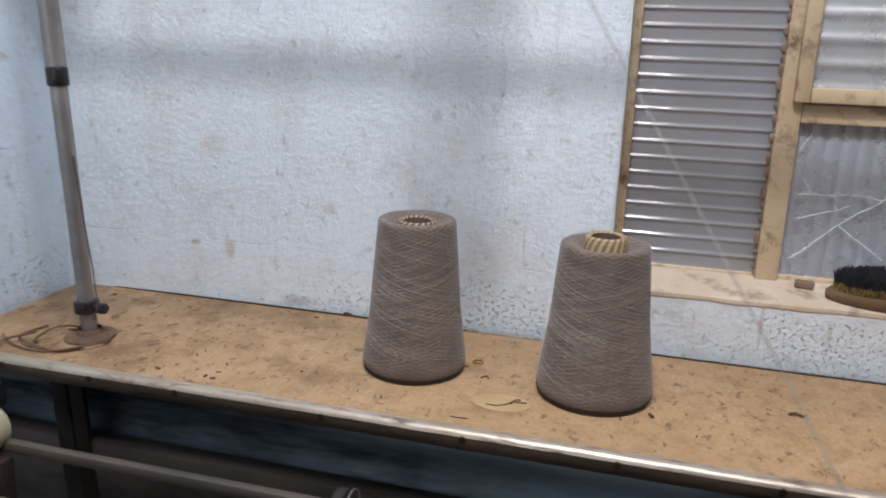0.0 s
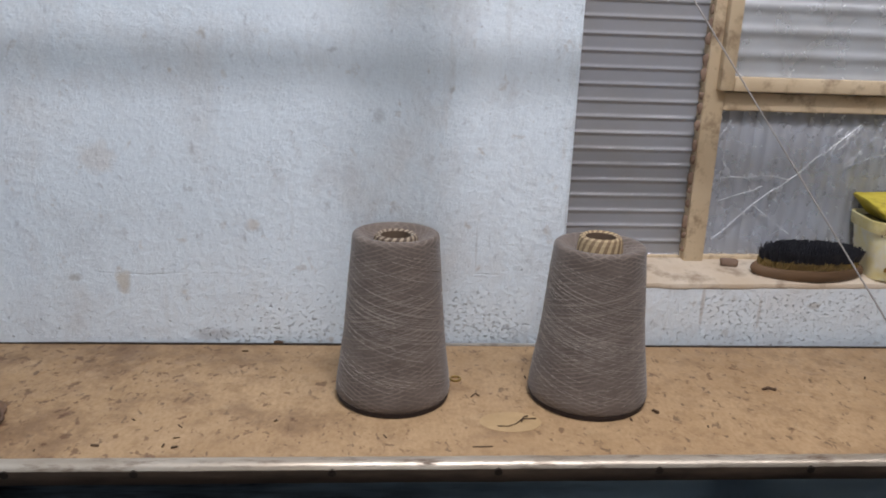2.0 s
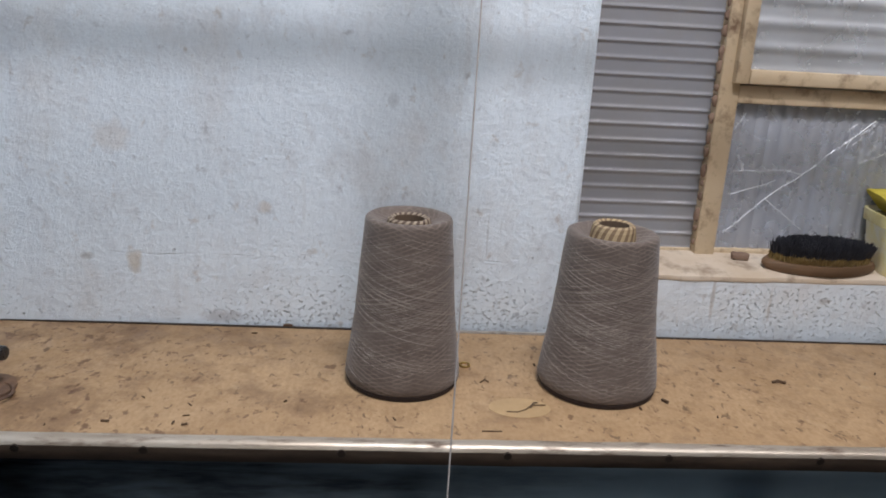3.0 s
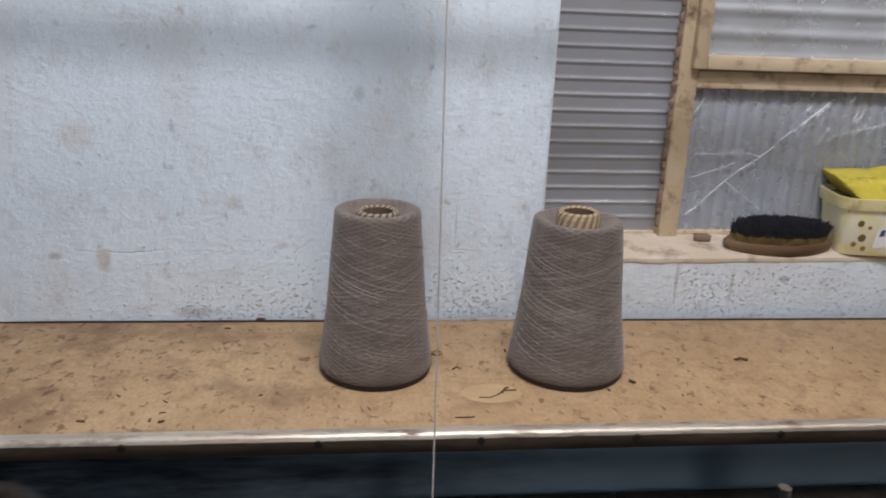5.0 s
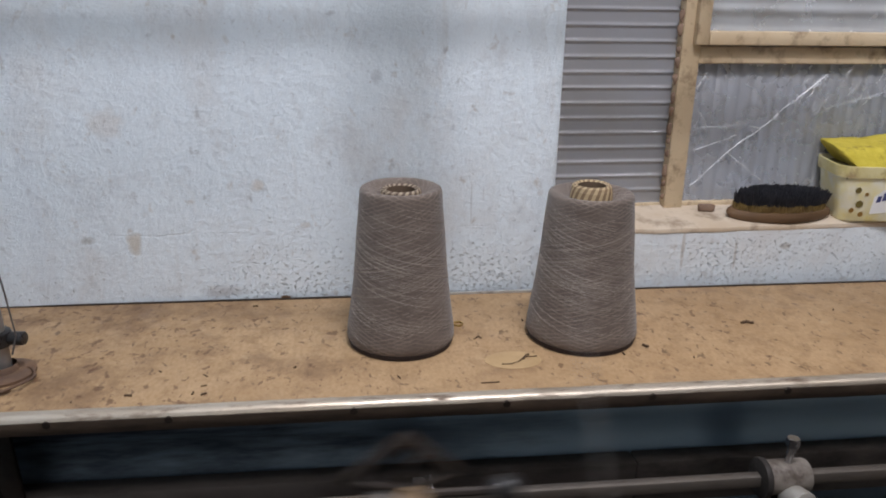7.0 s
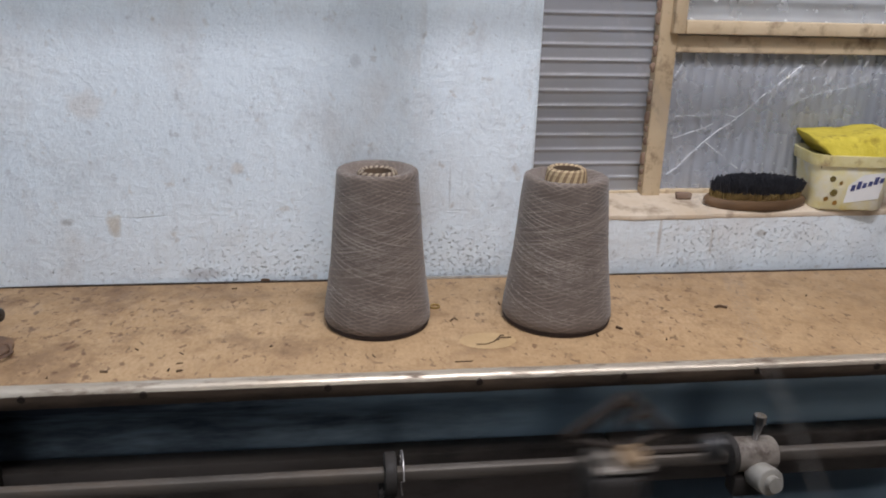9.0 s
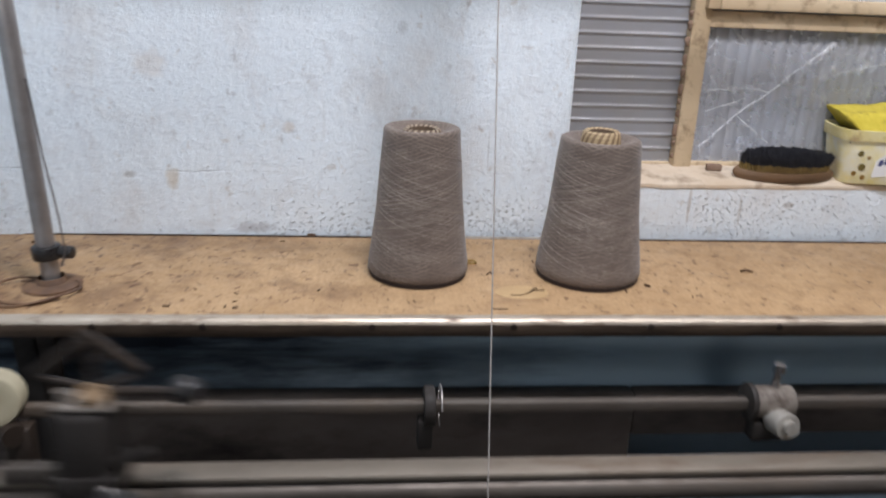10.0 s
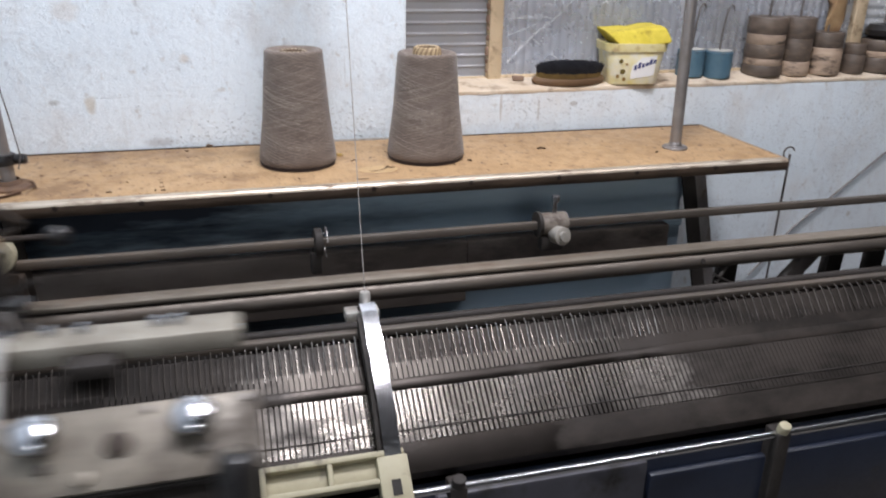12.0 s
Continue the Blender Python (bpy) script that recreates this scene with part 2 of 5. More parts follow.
STEEL = surface("oiled_steel", (0.17, 0.155, 0.145), (0.10, 0.092, 0.086), 6, 0.36, 0.55, 0.85, grain=260, dirt=(0.07, 0.055, 0.045), dirt_scale=11, dirt_lo=0.52, dirt_hi=0.70, stretch=(0.35, 1, 1))
RAIL = surface("brown_steel_rail", (0.175, 0.153, 0.132), (0.105, 0.089, 0.076), 8, 0.42, 0.6, 0.7, grain=220, dirt=(0.10, 0.075, 0.055), dirt_scale=14, dirt_lo=0.52, dirt_hi=0.70, stretch=(0.3, 1, 1), dark_x=(-0.5, 0.1, 0.16, 0.0))
FLAT = surface("worn_flat_rail", (0.26, 0.222, 0.178), (0.16, 0.135, 0.107), 9, 0.42, 0.6, 0.4, grain=220, dirt=(0.13, 0.09, 0.062), dirt_scale=14, dirt_lo=0.54, dirt_hi=0.70, stretch=(0.3, 1, 1), dark_x=(-0.45, 0.0, 0.14, 0.0))
DARK = surface("black_grime_steel", (0.020, 0.017, 0.015), (0.034, 0.029, 0.026), 9, 0.55, 0.8, 0.0, grain=180, bump=0.3, spec=0.25)
def bed_material(name, c1, c2, end_tone, r0, r1, vary=0.0):
    """Needle bed steel: polished middle, oil smears, ends painted darker where no lamp reflects."""
    m, nt, p = nodes_of(name)
    n = Net(nt)
    n.co = nt.nodes.new("ShaderNodeNewGeometry").outputs["Position"]
    x, y, z = n.xyz()
    # mask that darkens both ends, leaving the lamp's gleam in the middle
    ends = n.math("MAXIMUM", n.ramp(x, -0.25, 0.03, 0.36, 0.0), n.ramp(x, 0.26, 0.46, 0.0, 0.26))
    g = n.math("ADD", n.noise(9, 6, 0.65, n.moved((0.6, 1, 1), (3, 1, 5))), ends)
    g = n.ramp(g, 0.53, 0.67)
    col = n.mix(n.ramp(n.noise(6, 4), 0.35, 0.65), c1, c2)
    if vary:
        col = n.mix(n.math("MULTIPLY", n.random(), vary), col, (0.03, 0.026, 0.023))
    dulled = n.mix(n.ramp(n.noise(16, 5, 0.65, n.moved((0.5, 1, 1), (7, 2, 1))), 0.42, 0.62), end_tone, tuple(v * 0.45 for v in end_tone))
    n.put(p.inputs["Base Color"], n.mix(g, col, dulled))
    n.put(p.inputs["Metallic"], n.ramp(g, 0, 1, 0.9, 0.1))
    n.put(p.inputs["Specular IOR Level"], n.ramp(g, 0, 1, 0.5, 0.15))
    fine = n.noise(260, 3, 0.6)
    n.put(p.inputs["Roughness"], n.math("ADD", n.ramp(fine, 0.3, 0.7, r0, r1), n.math("MULTIPLY", g, 0.25)))
    n.put(p.inputs["Normal"], n.bump(fine, 0.08, 0.0006))
    return m


BED = bed_material("needle_bed_steel", (0.034, 0.029, 0.026), (0.018, 0.015, 0.013), (0.034, 0.028, 0.024), 0.28, 0.42)
RIB = bed_material("oiled_needle_steel", (0.30, 0.275, 0.25), (0.15, 0.134, 0.12), (0.038, 0.032, 0.028), 0.17, 0.26, 0.3)
JACK = bed_material("dull_jack_steel", (0.10, 0.088, 0.078), (0.05, 0.044, 0.039), (0.035, 0.029, 0.025), 0.30, 0.44, 0.3)
# paler than the other needle steel, painting in the hooks' glints
GLINT = bed_material("glint_hook_steel", (0.62, 0.59, 0.55), (0.42, 0.39, 0.36), (0.10, 0.088, 0.078), 0.20, 0.32, 0.3)
CHROME = surface("chrome", (0.62, 0.62, 0.64), (0.50, 0.50, 0.52), 15, 0.14, 0.24, 1.0, grain=300, bump=0.05)
# the panel's shaded end is painted in by its denser dark patches
BLUE = surface("blue_machine_paint", (0.30, 0.40, 0.48), (0.38, 0.48, 0.56), 5, 0.42, 0.6, grain=140, dirt=(0.026, 0.032, 0.044), dirt_scale=5, dirt_lo=0.42, dirt_hi=0.70, stretch=(0.35, 1, 2.2), dark_x=(-0.15, 0.45, 0.12, -0.26), spec=0.2)
NAVY = surface("dark_blue_enamel", (0.007, 0.010, 0.020), (0.014, 0.019, 0.034), 6, 0.3, 0.5, grain=150, dirt=(0.02, 0.018, 0.017), coat=0.3)
CAST = surface("grey_cast_plate", (0.26, 0.228, 0.183), (0.13, 0.111, 0.088), 12, 0.36, 0.55, 0.3, grain=220, bump=0.25, dirt=(0.055, 0.042, 0.031), dirt_scale=9, dirt_lo=0.40, dirt_hi=0.64)
PLATE_PALE = surface("pale_cast_plate", (0.37, 0.345, 0.29), (0.26, 0.235, 0.195), 9, 0.4, 0.55, 0.25, grain=220, bump=0.25, dirt=(0.10, 0.08, 0.06), dirt_scale=8, dirt_lo=0.52, dirt_hi=0.74)
CREAM = surface("cream_casting", (0.38, 0.345, 0.235), (0.29, 0.26, 0.17), 12, 0.5, 0.65, grain=200, bump=0.25, dirt=(0.12, 0.10, 0.07), dirt_scale=20, dirt_lo=0.56, dirt_hi=0.70)
ALU = surface("bare_aluminium_arm", (0.38, 0.357, 0.318), (0.26, 0.24, 0.21), 20, 0.40, 0.55, 0.4, grain=220, bump=0.25, dirt=(0.15, 0.125, 0.10), dirt_scale=16, dirt_lo=0.48, dirt_hi=0.66)
PAD = surface("white_metal_pad", (0.50, 0.48, 0.45), (0.36, 0.34, 0.31), 22, 0.36, 0.5, 0.4, grain=220, dirt=(0.16, 0.135, 0.11), dirt_scale=20, dirt_lo=0.50, dirt_hi=0.68)
CLAMP = surface("brown_grey_iron", (0.24, 0.21, 0.18), (0.15, 0.128, 0.108), 22, 0.45, 0.6, 0.3, grain=220, bump=0.3, dirt=(0.07, 0.052, 0.04), dirt_scale=30, dirt_lo=0.52, dirt_hi=0.68)
SMOKE = surface("smoky_steel_plate", (0.185, 0.155, 0.135), (0.10, 0.083, 0.072), 7, 0.5, 0.65, 0.3, grain=180, bump=0.25, dirt=(0.018, 0.015, 0.014), dirt_scale=9, dirt_lo=0.50, dirt_hi=0.68, stretch=(0.4, 1, 1), spec=0.25)
PLATE = surface("violet_grey_plate", (0.085, 0.083, 0.098), (0.06, 0.058, 0.068), 8, 0.42, 0.55, 0.2, grain=200, dirt=(0.03, 0.026, 0.025), dirt_scale=12)
BAKELITE = surface("black_bakelite", (0.012, 0.011, 0.011), (0.02, 0.018, 0.018), 20, 0.25, 0.4, grain=200, bump=0.05)
POST = surface("grey_tube_steel", (0.33, 0.31, 0.30), (0.24, 0.22, 0.21), 20, 0.35, 0.5, 0.7, grain=300, dirt=(0.12, 0.08, 0.055), dirt_scale=20, dirt_lo=0.58, dirt_hi=0.72)
LOOP = surface("brown_black_iron", (0.022, 0.015, 0.011), (0.036, 0.024, 0.016), 30, 0.5, 0.7, 0.3, grain=200, bump=0.3)
RUST = surface("rusty_iron", (0.17, 0.095, 0.05), (0.10, 0.06, 0.04), 30, 0.75, grain=200, bump=0.4)
SPOOL = surface("ivory_plastic", (0.38, 0.34, 0.235), (0.30, 0.265, 0.18), 12, 0.45, grain=150, dirt=(0.25, 0.2, 0.13), dirt_scale=20)
TUBE_PALE = surface("paper_tube_pale", (0.46, 0.35, 0.205), (0.38, 0.285, 0.16), 30, 0.7, grain=200)
TUBE_TAN = surface("paper_tube_tan", (0.17, 0.115, 0.062), (0.21, 0.14, 0.08), 30, 0.7, grain=200)
TUBE_GREY = surface("paper_tube_grey", (0.36, 0.29, 0.20), (0.30, 0.24, 0.17), 30, 0.7, grain=200)
TUBE_BROWN = surface("paper_tube_brown", (0.075, 0.05, 0.034), (0.10, 0.066, 0.044), 30, 0.7, grain=200)
# the hole's shade is painted into this inner colour
TUBE_DARK = surface("shaded_tube_inside", (0.09, 0.058, 0.036), (0.12, 0.08, 0.05), 30, 0.8, grain=200)
BLACK_CARD = surface("dark_cone_foot", (0.018, 0.011, 0.012), (0.03, 0.018, 0.018), 20, 0.7, grain=200)
BRISTLE = surface("black_bristles", (0.012, 0.013, 0.018), (0.03, 0.03, 0.038), 60, 0.7, grain=300)
BRISTLE_Y = surface("tan_bristles", (0.30, 0.21, 0.07), (0.20, 0.13, 0.05), 60, 0.7, grain=300)
BRUSH_WOOD = surface("oiled_brush_wood", (0.18, 0.105, 0.055), (0.11, 0.065, 0.035), 18, 0.45, grain=120, stretch=(0.3, 1, 1))
TUB = surface("yellow_tub_plastic", (0.80, 0.71, 0.30), (0.83, 0.81, 0.68), 32, 0.4, grain=200, dirt=(0.42, 0.22, 0.08), dirt_scale=45, dirt_lo=0.66, dirt_hi=0.72)
TUB_RIM = surface("tub_rim_plastic", (0.66, 0.60, 0.36), (0.56, 0.48, 0.20), 30, 0.4, grain=200, dirt=(0.30, 0.2, 0.1), dirt_scale=30, dirt_lo=0.55, dirt_hi=0.70)
TUB_LABEL = surface("tub_white_patch", (0.80, 0.80, 0.78), (0.72, 0.72, 0.72), 20, 0.4, grain=200)
TUB_BLUE = surface("tub_blue_print", (0.05, 0.06, 0.16), (0.07, 0.08, 0.2), 30, 0.4, grain=200)
TUB_GREY = surface("tub_grey_rim", (0.55, 0.54, 0.50), (0.45, 0.44, 0.41), 20, 0.4, grain=200)
CLOTH = surface("yellow_sponge_cloth", (0.60, 0.49, 0.065), (0.50, 0.40, 0.04), 60, 0.9, grain=260, bump=0.6, dist=0.002, dirt=(0.24, 0.17, 0.02), dirt_scale=40, dirt_lo=0.54, dirt_hi=0.72)
CLOTH_DARK = surface("cloth_shade_and_print", (0.10, 0.075, 0.02), (0.16, 0.12, 0.03), 18, 0.9, grain=260, bump=0.6)
TIN_BLUE = surface("blue_grey_paint", (0.06, 0.125, 0.175), (0.09, 0.165, 0.215), 20, 0.45, grain=200, dirt=(0.06, 0.06, 0.06), dirt_scale=25)
IRON = surface("iron_wire", (0.10, 0.09, 0.085), (0.16, 0.14, 0.13), 30, 0.5, 0.7, 0.6, grain=200)
WEIGHT = surface("brown_lacquer_weight", (0.15, 0.112, 0.086), (0.085, 0.064, 0.05), 25, 0.38, 0.6, grain=180, bump=0.3, dirt=(0.26, 0.19, 0.13), dirt_scale=22, dirt_lo=0.58, dirt_hi=0.72, stretch=(1, 1, 3), vary=0.3)
WEIGHT_PALE = surface("tan_paper_band", (0.44, 0.33, 0.24), (0.32, 0.23, 0.165), 25, 0.6, grain=180, bump=0.3, dirt=(0.07, 0.048, 0.035), dirt_scale=18, dirt_lo=0.52, dirt_hi=0.66, stretch=(1, 1, 3), vary=0.3)
BRASS = surface("brass", (0.60, 0.42, 0.16), (0.5, 0.34, 0.12), 40, 0.3, 0.4, 0.9, grain=200)
DEBRIS = surface("dark_fibre", (0.07, 0.04, 0.022), (0.11, 0.065, 0.035), 40, 0.85, grain=200)
STRAND = surface("taupe_yarn_strand", (0.26, 0.235, 0.215), (0.33, 0.30, 0.275), 60, 0.9, grain=400)
RAG = surface("brown_dry_leaf", (0.33, 0.22, 0.11), (0.18, 0.10, 0.05), 14, 0.8, grain=120, bump=0.4)
DUSK = surface("grey_glass_backdrop", (0.33, 0.34, 0.36), (0.26, 0.27, 0.29), 2, 0.9, grain=30)


def yarn_material():
    """Wound taupe yarn: fine crossing threads as colour and relief over the body."""
    m, nt, p = nodes_of("taupe_wound_yarn")
    n = Net(nt)
    x, y, z = n.xyz()
    ang = n.math("ARCTAN2", y, x)
    off = n.math("MULTIPLY", n.random(), 5.0)
    wob = n.math("MULTIPLY", n.noise(30, 3), 6.0)
    a = n.math("ADD", n.math("SUBTRACT", n.math("MULTIPLY", z, 1250.0), n.math("MULTIPLY", ang, 24.0)), n.math("ADD", wob, off))
    b = n.math("ADD", n.math("ADD", n.math("MULTIPLY", z, 1250.0), n.math("MULTIPLY", ang, 21.0)), wob)
    la = n.ramp(n.math("SINE", a), 0.35, 1.0)
    lb = n.ramp(n.math("SINE", b), 0.35, 1.0)
    ma = n.ramp(n.noise(38, 4, 0.6, n.moved((1, 1, 1.6), (3, 1, 2))), 0.38, 0.62)
    mb = n.ramp(n.noise(38, 4, 0.6, n.moved((1, 1, 1.6), (9, 4, 7))), 0.38, 0.62)
    band = n.noise(22, 4, 0.6, n.moved((1, 1, 2.2)))
    h = n.math("MAXIMUM", n.math("MULTIPLY", la, ma), n.math("MULTIPLY", lb, mb))
    fuzz = n.noise(420, 3, 0.6)
    col = n.mix(n.ramp(band, 0.34, 0.66), (0.092, 0.067, 0.052), (0.158, 0.121, 0.098))
    col = n.mix(n.ramp(fuzz, 0.3, 0.75, 0.0, 0.5), col, (0.070, 0.051, 0.040))
    col = n.mix(n.math("MULTIPLY", h, 0.55), col, (0.275, 0.220, 0.180))
    n.put(p.inputs["Base Color"], col)
    p.inputs["Roughness"].default_value = 0.9
    p.inputs["Sheen Weight"].default_value = 0.2
    n.put(p.inputs["Normal"], n.bump(h, 0.35, 0.0005, n.bump(fuzz, 0.5, 0.0005)))
    return m


YARN = yarn_material()
THREAD = surface("taupe_thread", (0.31, 0.26, 0.22), (0.22, 0.18, 0.15), 40, 0.9, grain=400)


# ---- mesh helpers ----
def mesh_of(name, bm, *mats, smooth=True, angle=40):
    me = bpy.data.meshes.new(name)
    bm.normal_update()
    bm.to_mesh(me)
    bm.free()
    for mt in mats:
        me.materials.append(mt)
    if smooth:
        me.shade_smooth()
        me.set_sharp_from_angle(angle=radians(angle))
    return me


def part(name, bm, mt, parent=None, label="", m=None, smooth=True):
    """Links a bmesh as one mesh object, under a thing or a part."""
    mats = mt if isinstance(mt, (list, tuple)) else [mt]
    ob = new(name, bm if isinstance(bm, bpy.types.Mesh) else mesh_of(name, bm, *mats, smooth=smooth))
    if parent:
        ob.parent = parent
    if m is not None:
        ob.matrix_basis = m
    if label:
        tagged(ob, label)
    return ob


whole_part = part


def thing(name, label, category, m=None, group="", kind=""):
    ob = new(name)
    ob.empty_display_size = 0.05
    if m is not None:
        ob.matrix_basis = m
    return tagged(ob, label, category, group, kind)


def box(x0, x1, y0, y1, z0, z1, bevel=0.0, seg=2, m=None):
    bm = bmesh.new()
    bmesh.ops.create_cube(bm, size=1)
    bmesh.ops.scale(bm, vec=(x1 - x0, y1 - y0, z1 - z0), verts=bm.verts)
    bmesh.ops.translate(bm, vec=((x0 + x1) / 2, (y0 + y1) / 2, (z0 + z1) / 2), verts=bm.verts)
    if bevel:
        bmesh.ops.bevel(bm, geom=bm.edges[:], offset=bevel, segments=seg, profile=0.5, affect="EDGES")
    if m is not None:
        bm.transform(m)
    return bm


def rod(p, q, r, seg=12, r2=None, bevel=0.0):
    """A bar of round section from p to q."""
    p, q = Vector(p), Vector(q)
    bm = bmesh.new()
    bmesh.ops.create_cone(bm, cap_ends=True, segments=seg, radius1=r, radius2=r if r2 is None else r2, depth=(q - p).length)
    if bevel:
        rims = [e for e in bm.edges if abs(e.verts[0].co.z - e.verts[1].co.z) < 1e-6]
        bmesh.ops.bevel(bm, geom=rims, offset=bevel, segments=2, profile=0.5, affect="EDGES")
    bm.transform(Matrix.Translation((p + q) / 2) @ (q - p).to_track_quat("Z", "Y").to_matrix().to_4x4())
    return bm


def lathe(profile, seg=32, m=None):
    """Turns (radius, height) pairs about z; closes at radius 0."""
    bm = bmesh.new()
    rings = []
    for r, z in profile:
        if r < 1e-6:
            rings.append([bm.verts.new((0, 0, z))])
        else:
            rings.append([bm.verts.new((r * math.cos(2 * math.pi * i / seg), r * math.sin(2 * math.pi * i / seg), z)) for i in range(seg)])
    for a, b in zip(rings, rings[1:]):
        for i in range(seg):
            j = (i + 1) % seg
            f = [a[i % len(a)], a[j % len(a)], b[j % len(b)], b[i % len(b)]]
            f = list(dict.fromkeys(f))
            if len(f) > 2:
                bm.faces.new(f)
    bmesh.ops.recalc_face_normals(bm, faces=bm.faces)
    if m is not None:
        bm.transform(m)
    return bm


def joined(*bms):
    out = bmesh.new()
    for b in bms:
        me = bpy.data.meshes.new("join")
        b.to_mesh(me)
        b.free()
        out.from_mesh(me)
        bpy.data.meshes.remove(me)
    return out


def tube_along(points, r, seg=6, closed=False):
    """A thin round wire through points."""
    pts = [Vector(p) for p in points]
    bm = bmesh.new()
    rings = []
    for i, p in enumerate(pts):
        a = pts[i - 1] if (i or closed) else p
        b = pts[(i + 1) % len(pts)] if (i < len(pts) - 1 or closed) else p
        rot = (b - a).to_track_quat("Z", "Y").to_matrix()
        rings.append([bm.verts.new(p + rot @ Vector((r * math.cos(2 * math.pi * k / seg), r * math.sin(2 * math.pi * k / seg), 0))) for k in range(seg)])
    for i in range(len(rings) if closed else len(rings) - 1):
        a, b = rings[i], rings[(i + 1) % len(rings)]
        for k in range(seg):
            bm.faces.new((a[k], a[(k + 1) % seg], b[(k + 1) % seg], b[k]))
    if not closed:
        bm.faces.new(rings[0][::-1])
        bm.faces.new(rings[-1])
    return bm


def slab(outline, depth, bevel=0.0, m=None):
    """A plate: outline in x, z, thickness along y."""
    bm = bmesh.new()
    vs = [bm.verts.new((x, 0, z)) for x, z in outline]
    f = bm.faces.new(vs)
    r = bmesh.ops.extrude_face_region(bm, geom=[f])
    bmesh.ops.translate(bm, vec=(0, depth, 0), verts=[v for v in r["geom"] if isinstance(v, bmesh.types.BMVert)])
    bmesh.ops.recalc_face_normals(bm, faces=bm.faces)
    if bevel:
        bmesh.ops.bevel(bm, geom=bm.edges[:], offset=bevel, segments=2, profile=0.5, affect="EDGES")
    if m is not None:
        bm.transform(m)
    return bm


def extruded(profile, x0, x1, closed=True):
    """A section in y, z drawn out along x."""
    bm = bmesh.new()
    a = [bm.verts.new((x0, y, z)) for y, z in profile]
    b = [bm.verts.new((x1, y, z)) for y, z in profile]
    n = len(profile)
    for i in range(n if closed else n - 1):
        j = (i + 1) % n
        bm.faces.new((a[i], a[j], b[j], b[i]))
    if closed:
        bm.faces.new(a[::-1])
        bm.faces.new(b)
    bmesh.ops.recalc_face_normals(bm, faces=bm.faces)
    return bm


def rough_up(bm, amount, scale, seed=0.0):
    for v in bm.verts:
        v.co += amount * noise.noise_vector(v.co * scale + Vector((seed, seed * 2, 0)))
    return bm


# ---- the room ----
SHELF = 1.10            # top of the yarn shelf
SILL_Z = 1.181
WX0, WX1, WTOP = 0.268, 2.05, 2.15


def structure(name, bm, mt, label):
    return tagged(part(name, bm, mt), label, kind="structure")


structure("floor", box(-0.75, 3.2, -3.6, 0.4, -0.12, 0.0), FLOOR, "grey cement workshop floor")
structure("ceiling", box(-0.75, 3.2, -3.6, 0.4, 2.9, 3.0), CEIL, "unseen ceiling, kept dark to limit bounce and reflections")
structure("wall_window", joined(
    box(-0.60, WX0, 0, 0.16, 0, 2.9), box(WX0, WX1, 0, 0.16, 0, SILL_Z - 0.003),
    box(WX0, WX1, 0, 0.16, WTOP, 2.9), box(WX1, 3.05, 0, 0.16, 0, 2.9)), WALL, "pale blue painted rough block wall with stains and flaking pits")
structure("wall_left", box(-0.75, -0.60, -3.5, 0.16, 0, 2.9), SIDE_WALL, "light blue painted side wall")
# unseen walls closing the room, dark to keep bounce light low
structure("wall_right", box(3.05, 3.2, -3.5, 0.16, 0, 2.9), CEIL, "unseen end wall, kept dark to hold fill light down")
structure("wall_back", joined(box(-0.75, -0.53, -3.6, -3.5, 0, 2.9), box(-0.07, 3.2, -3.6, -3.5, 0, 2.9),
                              box(-0.53, -0.07, -3.6, -3.5, 0, 1.52), box(-0.53, -0.07, -3.6, -3.5, 2.08, 2.9)), CEIL, "unseen dark back wall with an assumed window opening")
_sill = extruded([(-0.0003, SILL_Z - 0.003), (-0.0012, SILL_Z - 0.001), (0.000, SILL_Z + 0.004), (0.010, SILL_Z + 0.008), (0.16, SILL_Z + 0.026), (0.16, SILL_Z - 0.003)], WX0, WX1)
bmesh.ops.subdivide_edges(_sill, edges=[e for e in _sill.edges if abs(e.verts[0].co.x - e.verts[1].co.x) > 0.5], cuts=90)
structure("window_sill", rough_up(_sill, 0.0013, 40), SILL, "dirty cream plaster window sill with worn edge")
# unseen plane, added to give the panes their grey
structure("backdrop", box(-0.6, 3.0, 0.9, 0.95, 0.0, 3.0), DUSK, "assumed grey backdrop that tones the ribbed glass")


